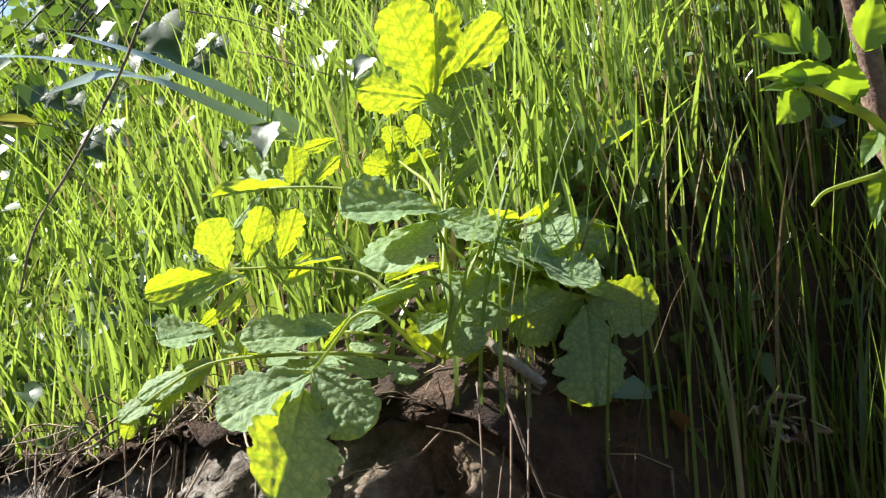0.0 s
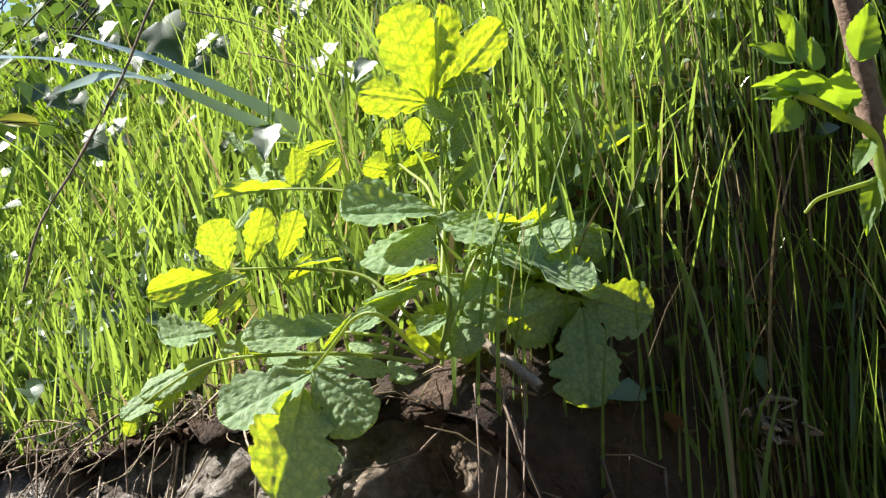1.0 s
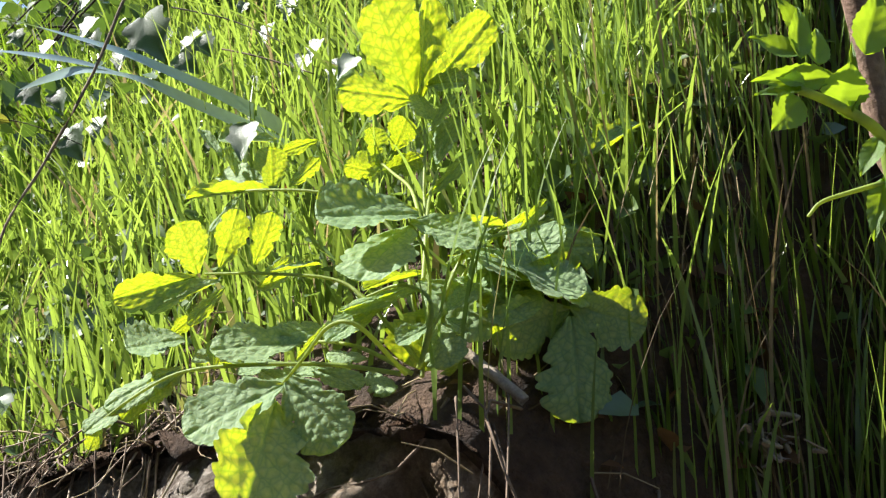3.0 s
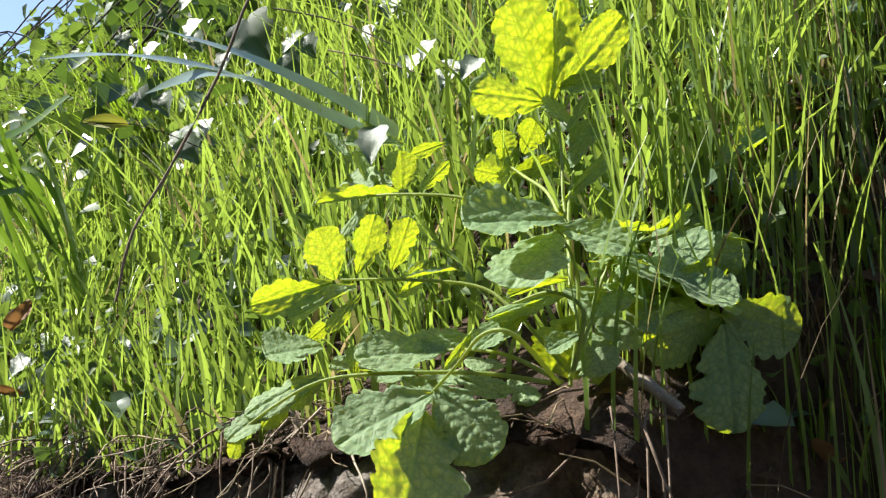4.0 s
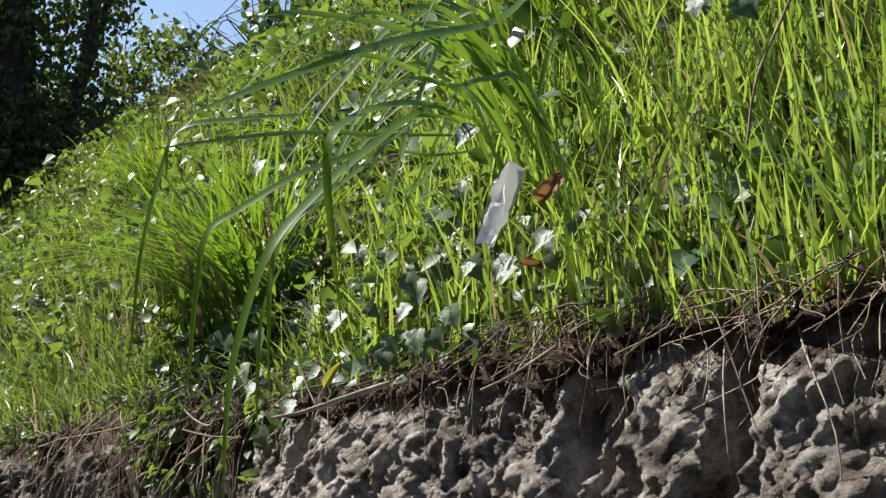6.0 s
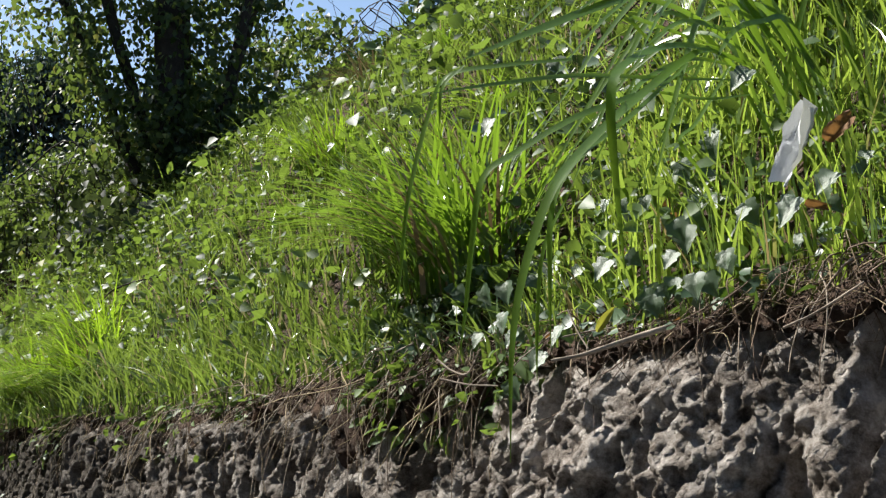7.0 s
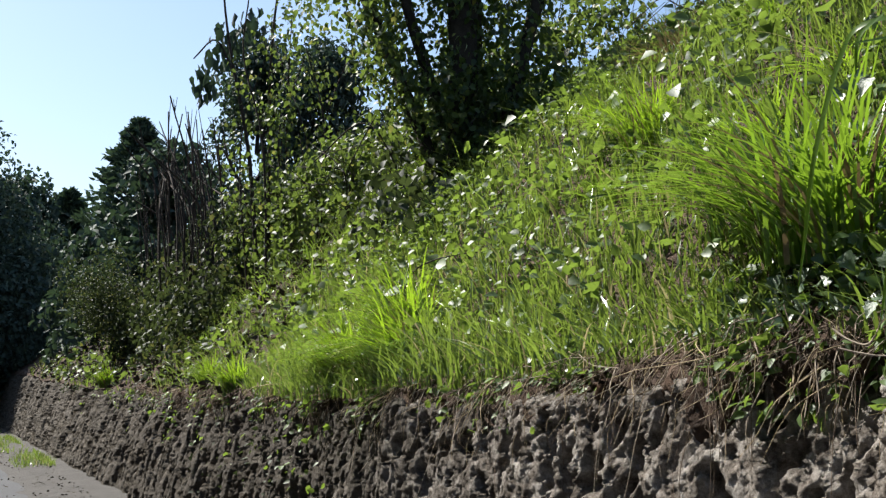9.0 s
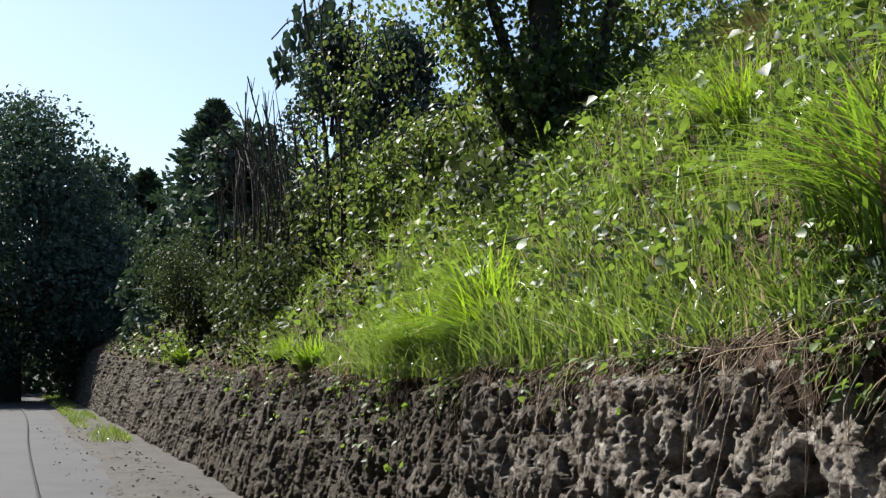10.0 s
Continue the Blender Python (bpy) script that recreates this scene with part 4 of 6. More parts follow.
for me in IVY_MESH:
    me.materials.append(IVY)
ivy_rng = np.random.default_rng(40)


def ivy_leaf(at, size=0.0):
    """One shiny ivy leaf on its stalk, turned to the light over the road."""
    g = ivy_rng
    a = g.uniform(-0.9, 0.9)
    size = size or g.uniform(0.018, 0.036)
    down = Vector((math.sin(a), -0.3, -math.cos(a))).normalized()
    face = Vector((-0.47, -0.75, 0.45)) + Vector(g.normal(0, 0.05 if size > 0.03 else 0.15, 3))
    base = Vector(at) - down * size * 0.5
    ob = new("ivy_leaf", IVY_MESH[int(g.integers(2))])
    ob.matrix_basis = along(base, base + down * size, size * 1.05, face)
    return tagged(ob, "shiny dark green ivy leaf on the bank", "ivy leaf", "ivy leaves on the bank")


def weed_stem(points, radius):
    v, f = tube(curve_through(points, 6), [radius, radius * 0.6], 8)
    return under(part("stem", mesh_np("stem", v, f), STALK), mint)


WEED_SKIN = leafy("leafy_weed_skin", (0.10, 0.2, 0.05), (0.16, 0.28, 0.08), (0.42, 0.6, 0.02), 0.5, 0.45, 0.5, 120.0, 0.3, island=False)


def toothed_leaf_mesh(seed):
    """A pointed leaf of length 1 and width 1 with a toothed edge and sunken veins."""
    nu, nv = 36, 13
    u, v = np.linspace(0, 1, nu)[:, None], np.linspace(-1, 1, nv)[None]
    half = 0.5 * np.sin(np.pi * u ** 0.75) ** 0.9 * (1 - 0.12 * np.abs(np.sin(np.pi * u * 8.5)))
    av = np.abs(v)
    vein = np.abs(np.sin(np.pi * (u * 6 - av * 1.4)))
    z = 0.22 * av * half + 0.012 * vein ** 0.6 * np.minimum(av * 4, 1) - 0.2 * u ** 2 + 0.06 * np.sin(u * 5 + seed) + 0.03 * vnoise(u * 4, v * 2, seed)
    P = np.stack(np.broadcast_arrays(u - 0.03 * av * np.sin(np.pi * u), v * half, z), -1)
    return mesh_np("leaf", P.reshape(-1, 3), grid_faces(nu, nv))


WEED_MESH = toothed_leaf_mesh(9)
WEED_MESH.materials.append(WEED_SKIN)


def weed_leaf(base, tip, width, face):
    ob = new("leaf", WEED_MESH)
    under(ob, mint)
    ob.matrix_basis = along(base, tip, width, face)
    return ob


sedge = thing('sedge_clump', 'clump of long arching sedge leaves hanging over the bank edge', 'sedge', (-0.672, 1.518, 1.143))
sedge_leaf([(-0.557, 1.572, 1.315), (-0.608, 1.518, 1.254), (-0.699, 1.454, 1.225), (-0.774, 1.424, 1.201), (-0.873, 1.39, 1.163), (-0.957, 1.369, 1.13)], 0.0137)
sedge_leaf([(-0.632, 1.526, 1.134), (-0.691, 1.464, 1.147), (-0.737, 1.416, 1.137), (-0.776, 1.372, 1.106), (-0.786, 1.364, 1.064), (-0.785, 1.372, 0.985), (-0.782, 1.394, 0.874)], 0.0122)
sedge_leaf([(-0.646, 1.524, 1.128), (-0.685, 1.465, 1.143), (-0.752, 1.418, 1.09), (-0.814, 1.393, 1.033), (-0.856, 1.371, 0.977), (-0.889, 1.364, 0.891), (-0.905, 1.359, 0.806), (-0.91, 1.35, 0.687)], 0.0121)
sedge_leaf([(-0.652, 1.522, 1.135), (-0.701, 1.483, 1.138), (-0.745, 1.457, 1.117), (-0.768, 1.436, 1.091), (-0.779, 1.438, 1.053)], 0.0074)
sedge_leaf([(-0.705, 1.463, 1.128), (-0.768, 1.428, 1.067), (-0.83, 1.402, 1.016), (-0.858, 1.392, 0.966), (-0.864, 1.388, 0.891), (-0.868, 1.396, 0.804)], 0.0076)
sedge_leaf([(-0.653, 1.524, 1.118), (-0.732, 1.46, 1.113), (-0.828, 1.413, 1.114), (-0.915, 1.389, 1.107), (-1.003, 1.374, 1.098)], 0.0062)
sedge_leaf([(-0.695, 1.485, 1.131), (-0.756, 1.438, 1.094), (-0.831, 1.417, 1.067), (-0.897, 1.409, 1.032), (-0.938, 1.405, 1.004), (-0.954, 1.409, 0.935), (-0.966, 1.415, 0.859), (-0.978, 1.419, 0.793)], 0.0088)
sedge_leaf([(-0.834, 1.44, 1.14), (-0.917, 1.446, 1.142), (-0.983, 1.455, 1.139), (-1.012, 1.474, 1.107), (-1.045, 1.479, 1.0), (-1.061, 1.486, 0.905), (-1.073, 1.49, 0.838)], 0.0065)
sedge_leaf([(-0.843, 1.394, 0.972), (-0.871, 1.395, 0.917), (-0.882, 1.4, 0.842), (-0.887, 1.407, 0.767)], 0.0050)
sedge_leaf([(-0.644, 1.522, 1.155), (-0.714, 1.455, 1.193), (-0.787, 1.421, 1.205), (-0.824, 1.406, 1.185)], 0.0073)
sedge_leaf([(-0.606, 1.576, 1.192), (-0.667, 1.511, 1.224), (-0.734, 1.467, 1.246), (-0.826, 1.429, 1.258), (-0.878, 1.421, 1.254)], 0.0086)
sedge_leaf([(-0.652, 1.522, 1.142), (-0.699, 1.491, 1.065), (-0.718, 1.47, 1.037), (-0.676, 1.483, 0.976)], 0.0053)
sedge_leaf([(-0.67, 1.507, 1.154), (-0.741, 1.452, 1.175), (-0.765, 1.437, 1.18), (-0.728, 1.439, 1.131)], 0.0052)
sedge_leaf([(-0.635, 1.539, 1.102), (-0.685, 1.491, 1.091), (-0.733, 1.462, 1.096), (-0.774, 1.434, 1.101)], 0.0048)
sedge_leaf([(-0.957, 1.419, 1.14), (-0.984, 1.417, 1.115), (-0.99, 1.42, 1.069)], 0.0047)
sedge_leaf([(-0.111, 1.389, 1.195), (-0.155, 1.346, 1.216), (-0.201, 1.293, 1.232), (-0.267, 1.2, 1.245), (-0.315, 1.12, 1.243), (-0.342, 1.06, 1.237)], 0.0208, SKY_SHEEN)
sedge_leaf([(-0.135, 1.389, 1.198), (-0.167, 1.347, 1.206), (-0.217, 1.285, 1.218), (-0.261, 1.223, 1.227), (-0.296, 1.163, 1.221), (-0.319, 1.135, 1.206), (-0.342, 1.117, 1.19)], 0.0200, SKY_SHEEN)
sedge_leaf([(-0.253, 1.263, 1.231), (-0.298, 1.182, 1.231), (-0.341, 1.122, 1.224), (-0.371, 1.064, 1.21), (-0.4, 1.026, 1.195)], 0.0130, SKY_SHEEN)
twig_thing('dry_weed', 'thin dry brown weed stalk leaning in the grass', [(-0.246, 1.151, 1.308), (-0.26, 1.145, 1.279), (-0.283, 1.135, 1.21), (-0.321, 1.126, 1.128), (-0.349, 1.114, 1.071), (-0.362, 1.113, 1.012)], [0.00152, 0.00127], TWIG)
twig_thing('old_stem', 'thick brown weathered woody stem beside the weed', [(0.383, 0.99, 1.02), (0.354, 0.98, 1.09), (0.338, 0.971, 1.155), (0.324, 0.96, 1.229)], [0.01223, 0.00961], BARK2)
twig_thing('cut_twig', 'short cut woody stem poking from the clay', [(0.034, 0.95, 0.947), (0.053, 0.932, 0.93), (0.072, 0.92, 0.912)], [0.00407, 0.00448], STRAWBARK)
twig_thing('root', 'thin pale root hanging down the clay face', [(-0.024, 0.975, 0.914), (-0.014, 0.969, 0.884), (0.002, 0.963, 0.855), (0.013, 0.957, 0.827)], [0.00104, 0.00083], TWIG)
twig_thing('dry_stick', 'bleached dry stick lying across the bank edge', [(-0.39, 1.304, 0.887), (-0.359, 1.297, 0.891), (-0.342, 1.281, 0.868), (-0.303, 1.26, 0.822)], [0.00137, 0.0011], STRAWBARK)
twig_thing('dry_stick', 'bleached dry stick lying across the bank edge', [(-0.371, 1.296, 0.886), (-0.357, 1.293, 0.93), (-0.34, 1.299, 0.98)], [0.00111, 0.00083], STRAWBARK)
twig_thing('dry_stick', 'bleached dry stick lying across the bank edge', [(-0.357, 1.297, 0.891), (-0.302, 1.282, 0.904), (-0.247, 1.236, 0.915), (-0.209, 1.209, 0.924)], [0.0016, 0.00107], STRAWBARK)
twig_thing('dry_stick', 'bleached dry stick lying across the bank edge', [(-0.568, 1.504, 0.915), (-0.519, 1.488, 0.925), (-0.466, 1.472, 0.938)], [0.00194, 0.00162], STRAWBARK)
twig_thing('dry_stick', 'bleached dry stick lying across the bank edge', [(-0.491, 1.452, 0.91), (-0.446, 1.436, 0.917), (-0.396, 1.421, 0.919)], [0.00124, 0.00093], STRAWBARK)
twig_thing('dry_stick', 'bleached dry stick lying across the bank edge', [(-0.464, 1.46, 0.96), (-0.426, 1.417, 0.924), (-0.396, 1.382, 0.905)], [0.00214, 0.00153], STRAWBARK)
twig_thing('dry_stick', 'bleached dry stick lying across the bank edge', [(-0.631, 1.507, 0.824), (-0.588, 1.489, 0.842), (-0.551, 1.481, 0.863)], [0.00162, 0.0013], STRAWBARK)
twig_thing('dry_stick', 'bleached dry stick lying across the bank edge', [(-0.231, 1.185, 0.931), (-0.223, 1.178, 0.915), (-0.216, 1.17, 0.901)], [0.00274, 0.00199], STRAWBARK)
twig_thing('root', 'thin pale root hanging down the clay face', [(-0.439, 1.379, 0.892), (-0.46, 1.353, 0.834), (-0.481, 1.335, 0.79), (-0.493, 1.326, 0.773)], [0.00116, 0.00087], STRAWBARK)
twig_thing('root', 'thin pale root hanging down the clay face', [(-0.535, 1.431, 0.874), (-0.538, 1.416, 0.825), (-0.534, 1.412, 0.777), (-0.556, 1.403, 0.736)], [0.00153, 0.00092], STRAWBARK)
twig_thing('root', 'thin pale root hanging down the clay face', [(-0.589, 1.442, 0.815), (-0.564, 1.437, 0.795), (-0.535, 1.421, 0.782)], [0.00124, 0.00093], STRAWBARK)
twig_thing('fallen_branch', 'weathered grey branch half buried on the bank edge', [(-0.87, 1.407, 0.794), (-0.835, 1.413, 0.799), (-0.795, 1.439, 0.812), (-0.747, 1.466, 0.826)], [0.00159, 0.00381], STRAWBARK)
twig_thing('root', 'thin pale root hanging down the clay face', [(-1.055, 1.639, 0.805), (-1.033, 1.624, 0.79), (-1.009, 1.609, 0.785), (-0.993, 1.609, 0.812)], [0.00146, 0.0011], STRAWBARK)
twig_thing('root', 'thin pale root hanging down the clay face', [(-1.045, 1.603, 0.78), (-1.004, 1.59, 0.771), (-0.963, 1.577, 0.768)], [0.00125, 0.00107], STRAWBARK)
twig_thing('dry_stick', 'bleached dry stick lying across the bank edge', [(-0.867, 1.486, 0.822), (-0.839, 1.491, 0.827), (-0.806, 1.496, 0.831)], [0.001, 0.001], STRAWBARK)
twig_thing('dry_stick', 'bleached dry stick lying across the bank edge', [(-0.862, 1.505, 0.855), (-0.849, 1.489, 0.827), (-0.836, 1.473, 0.807)], [0.001, 0.001], STRAWBARK)
twig_thing('dry_stick', 'bleached dry stick lying across the bank edge', [(-0.622, 1.305, 0.815), (-0.587, 1.299, 0.83), (-0.543, 1.294, 0.856)], [0.00141, 0.00113], STRAWBARK)
twig_thing('dry_stick', 'bleached dry stick lying across the bank edge', [(-0.225, 1.451, 1.327), (-0.176, 1.424, 1.308), (-0.115, 1.388, 1.278)], [0.00096, 0.0008], TWIG)
twig_thing('bramble_shoot', 'dark arching bramble shoot among the grass', [(-0.301, 1.541, 1.408), (-0.239, 1.504, 1.383), (-0.194, 1.467, 1.356), (-0.15, 1.431, 1.325)], [0.00101, 0.00067], BARK)
twig_thing('bramble_shoot', 'dark arching bramble shoot among the grass', [(-0.424, 1.218, 1.191), (-0.38, 1.218, 1.189), (-0.345, 1.21, 1.177), (-0.313, 1.212, 1.163)], [0.00054, 0.00041], BARK)
twig_thing('bramble_shoot', 'dark arching bramble shoot among the grass', [(-2.684, 3.744, 1.018), (-2.632, 3.762, 1.109), (-2.461, 3.734, 1.145), (-2.266, 3.722, 1.14)], [0.0036, 0.0018], BARK)
twig_thing('bramble_shoot', 'dark arching bramble shoot among the grass', [(-2.21, 3.946, 1.456), (-2.222, 3.948, 1.365), (-2.183, 3.974, 1.31)], [0.00367, 0.00183], BARK)
single_leaf('bleached_leaf', 'large pale leaf caught in the grass', (-0.574, 1.367, 1.048), (-0.611, 1.352, 0.964), 0.0299, (-0.72, -0.55, 0.45), PALE)
single_leaf('dead_leaf', 'curled orange-brown dead leaf hanging in the grass', (-0.561, 1.412, 1.017), (-0.533, 1.402, 1.042), 0.0222, (-0.3, -0.9, 0.2), DEAD)
single_leaf('dead_leaf', 'curled orange-brown dead leaf hanging in the grass', (-0.587, 1.447, 0.954), (-0.559, 1.45, 0.948), 0.0127, (-0.3, -0.8, 0.5), DEAD)
single_leaf('dead_leaf', 'curled orange-brown dead leaf hanging in the grass', (-0.383, 1.219, 1.188), (-0.429, 1.218, 1.195), 0.0142, (-0.3, -0.9, 0.2), YELLOW)
single_leaf('dead_leaf', 'curled orange-brown dead leaf hanging in the grass', (-0.825, 1.473, 0.825), (-0.804, 1.464, 0.853), 0.0118, (0, -0.95, 0.2), YELLOW)
single_leaf('dead_leaf', 'curled orange-brown dead leaf hanging in the grass', (-0.643, 1.503, 0.848), (-0.631, 1.499, 0.893), 0.0118, (0, -0.95, 0.2), YELLOW)
ivy_leaf((-0.312, 1.49, 1.352), 0.066)
ivy_leaf((-0.272, 1.5, 1.325), 0.036)
ivy_leaf((-0.255, 1.52, 1.352), 0.032)
ivy_leaf((-0.187, 1.54, 1.372), 0.03)
ivy_leaf((-0.392, 1.5, 1.37), 0.034)
ivy_leaf((-0.352, 1.5, 1.33), 0.03)
ivy_leaf((-0.41, 1.46, 1.27), 0.032)
ivy_leaf((-0.365, 1.45, 1.235), 0.034)
ivy_leaf((-0.135, 1.45, 1.305), 0.034)
ivy_leaf((-0.09, 1.38, 1.275), 0.04)
ivy_leaf((-0.44, 1.5, 1.345), 0.03)
for k in range(46):
    r = ivy_rng.uniform(5.35, 6.35)
    d = ivy_rng.uniform(0.0, 0.16) * (1.6 - 1.3 * abs(r - 5.85))
    b = float(edge_b(r)) + d - 0.015
    ivy_leaf(W(r, b, float(bank_z(r, b)) + ivy_rng.uniform(0.01, 0.09)), ivy_rng.uniform(0.02, 0.04))
ivy_leaf((-0.768, 1.575, 0.985))
ivy_leaf((-0.721, 1.535, 0.932))
ivy_leaf((-0.786, 1.58, 0.916))
ivy_leaf((-0.74, 1.519, 0.875))
ivy_leaf((-0.694, 1.494, 0.873))
ivy_leaf((-0.673, 1.494, 0.898))
ivy_leaf((-0.761, 1.519, 0.853))
ivy_leaf((-0.974, 1.714, 0.892))
ivy_leaf((-0.95, 1.673, 0.831))
ivy_leaf((-0.891, 1.599, 0.827))
ivy_leaf((-0.608, 1.476, 0.943))
ivy_leaf((-0.644, 1.491, 0.952))
ivy_leaf((-0.553, 1.451, 0.951))
ivy_leaf((-0.524, 1.44, 0.987))
ivy_leaf((-0.564, 1.447, 0.977))
ivy_leaf((-0.795, 1.564, 0.981))
ivy_leaf((-0.728, 1.529, 0.943))
ivy_leaf((-0.675, 1.441, 0.895))
ivy_leaf((-0.655, 1.489, 0.952))
ivy_leaf((-0.823, 1.527, 0.901))
ivy_leaf((-0.748, 1.482, 0.868))
ivy_leaf((-0.71, 1.448, 0.869))
ivy_leaf((-0.607, 1.417, 0.946))
ivy_leaf((-0.983, 1.623, 0.884))
ivy_leaf((-0.945, 1.575, 0.825))
ivy_leaf((-0.959, 1.601, 0.846))
ivy_leaf((-0.419, 1.396, 0.94))
ivy_leaf((-0.435, 1.391, 0.971))
ivy_leaf((-0.4, 1.378, 0.941))
ivy_leaf((-0.648, 1.473, 1.106))
ivy_leaf((-0.908, 1.835, 1.23))
ivy_leaf((-0.367, 1.391, 1.219))
ivy_leaf((-0.38, 1.391, 1.211))
ivy_leaf((-0.112, 1.355, 1.295))
ivy_leaf((-0.066, 1.183, 1.225))
ivy_leaf((-0.337, 1.271, 1.174))
ivy_leaf((-0.278, 1.565, 1.379))
ivy_leaf((-0.393, 1.546, 1.369))
ivy_leaf((-0.407, 1.361, 1.249))
ivy_leaf((-0.146, 1.095, 1.136))
ivy_leaf((-0.285, 1.547, 1.363))
ivy_leaf((0.276, 1.305, 1.292))
ivy_leaf((0.269, 1.308, 1.272))
ivy_leaf((-0.454, 1.449, 1.341))
ivy_leaf((-0.434, 1.541, 1.405))
ivy_leaf((-0.418, 1.587, 1.435))
ivy_leaf((-0.161, 1.541, 1.404))
ivy_leaf((-0.217, 1.541, 1.405))
ivy_leaf((-1.032, 1.936, 1.17))
ivy_leaf((-1.024, 2.029, 1.294))
ivy_leaf((-0.881, 1.748, 0.918))
ivy_leaf((-0.856, 1.661, 0.822))
ivy_leaf((-1.018, 1.718, 0.83))
ivy_leaf((-1.045, 1.755, 0.896))
ivy_leaf((-0.933, 1.694, 0.797))
ivy_leaf((-0.964, 1.69, 0.761))
ivy_leaf((-0.734, 1.636, 0.887))
ivy_leaf((-0.687, 1.595, 0.908))
ivy_leaf((-0.756, 1.633, 0.859))
ivy_leaf((-0.842, 1.8, 1.015))
ivy_leaf((-0.857, 1.884, 1.153))
ivy_leaf((-1.482, 2.528, 1.275))
ivy_leaf((-1.937, 2.842, 1.052))
ivy_leaf((-0.803, 1.761, 0.991))
mint = thing('leafy_weed', 'light green leafy weed on a stout stem', 'weed', (0.308, 0.847, 1.034))
weed_stem([(0.322, 0.852, 1.0), (0.304, 0.845, 1.045), (0.297, 0.841, 1.074), (0.269, 0.829, 1.089), (0.24, 0.817, 1.098)], 0.0048)
weed_stem([(0.304, 0.845, 1.045), (0.278, 0.846, 1.038), (0.259, 0.847, 1.032), (0.25, 0.848, 1.023)], 0.0018)
weed_leaf((0.276, 0.829, 1.085), (0.281, 0.832, 1.135), 0.0094, (-0.1, -0.95, 0.1))
weed_leaf((0.24, 0.818, 1.092), (0.22, 0.801, 1.07), 0.0257, (0.2, -0.97, 0.08))
weed_leaf((0.269, 0.829, 1.089), (0.274, 0.815, 1.113), 0.0351, (0.2, -0.97, 0.08))
weed_leaf((0.244, 0.817, 1.098), (0.213, 0.817, 1.098), 0.0133, (-0.35, -0.72, 0.6))
weed_leaf((0.244, 0.817, 1.101), (0.222, 0.815, 1.111), 0.0140, (-0.35, -0.8, 0.5))
weed_leaf((0.244, 0.824, 1.122), (0.214, 0.822, 1.136), 0.0179, (-0.35, -0.8, 0.5))
weed_leaf((0.244, 0.824, 1.119), (0.248, 0.829, 1.157), 0.0171, (0.2, -0.97, 0.08))
weed_leaf((0.255, 0.825, 1.115), (0.259, 0.831, 1.143), 0.0179, (0.2, -0.97, 0.08))
weed_leaf((0.262, 0.826, 1.107), (0.212, 0.806, 1.103), 0.0195, (0.2, -0.97, 0.08))
weed_leaf((0.281, 0.814, 1.118), (0.293, 0.809, 1.158), 0.0273, (0.2, -0.97, 0.08))
weed_leaf((0.279, 0.84, 1.083), (0.265, 0.835, 1.117), 0.0195, (0.2, -0.97, 0.08))
weed_leaf((0.254, 0.842, 1.139), (0.237, 0.838, 1.166), 0.0156, (0.2, -0.97, 0.08))
weed_leaf((0.299, 0.845, 1.046), (0.287, 0.84, 1.007), 0.0171, (-0.3, -0.7, 0.62))
weed_leaf((0.297, 0.841, 1.072), (0.28, 0.835, 1.048), 0.0156, (-0.35, -0.8, 0.5))
weed_leaf((0.309, 0.842, 1.064), (0.325, 0.836, 1.108), 0.0234, (0.2, -0.97, 0.08))


# ---- tufts ----
def tuft(r, d, n, length, width, spread, label, material=SEDGE, seed=0):
    """A fountain of grass blades out of one root."""
    g = np.random.default_rng(seed)
    b = float(edge_b(r)) + d
    root = W(r, b, float(bank_z(r, b)) - 0.01)
    a = g.uniform(0, 2 * np.pi, n)
    rad = 0.22 * length * np.sqrt(g.uniform(0, 1, n))
    base = np.stack([rad * np.cos(a), rad * np.sin(a), np.zeros(n)], -1)
    a2 = a + g.normal(0, 0.8, n)
    lean = np.stack([np.cos(a2), np.sin(a2)], -1) * 0.85 + np.array([-E2.x - 0.35 * E1.x, -E2.y - 0.35 * E1.y]) * 0.55
    norm = np.linalg.norm(lean, axis=1)[:, None]
    lean /= norm
    over = g.uniform(0.15, 1.0, n) ** 0.8 * spread
    h = length * g.uniform(0.55, 1.0, n)
    ob = thing("grass_tuft", label, "grass tuft", root, "grass tufts on the bank")
    for name, keep, skin in (("outer_blade_spray", over > 0.55 * spread, material), ("inner_blade_spray", over <= 0.55 * spread, material), ("dry_blade_spray", np.arange(n) % 9 == 0, STRAW)):
        k = np.flatnonzero(keep & (np.arange(n) % 9 != 0)) if skin is material else np.flatnonzero(keep)
        v, f = blades(base[k], h[k] * np.maximum(1.02 - 0.45 * over[k], 0.3), lean[k], h[k] * over[k], width * g.uniform(0.6, 1.2, len(k)), 7, None, 0.38)
        part(name, mesh_np(name, v, f), skin, ob)
    return ob


tuft(5.44, 0.13, 290, 0.50, 0.0088, 0.95, "lush arching green grass tuft on the bank edge", SEDGE, 1)
tuft(5.16, 0.22, 170, 0.46, 0.008, 1.2, "lush arching green grass tuft on the bank edge", SEDGE, 2)
tuft(3.55, 0.10, 560, 0.40, 0.0074, 1.35, "thick soft green grass tuft beside the clay edge", TUFTY, 3)
tuft(3.22, 0.20, 400, 0.36, 0.0066, 1.3, "thick soft green grass tuft beside the clay edge", TUFTY, 4)
tuft(2.9, 0.10, 380, 0.34, 0.0066, 1.3, "thick soft green grass tuft beside the clay edge", TUFTY, 5)
tuft(3.3, 0.09, 320, 0.25, 0.006, 1.1, "thick soft green grass tuft beside the clay edge", TUFTY, 21)
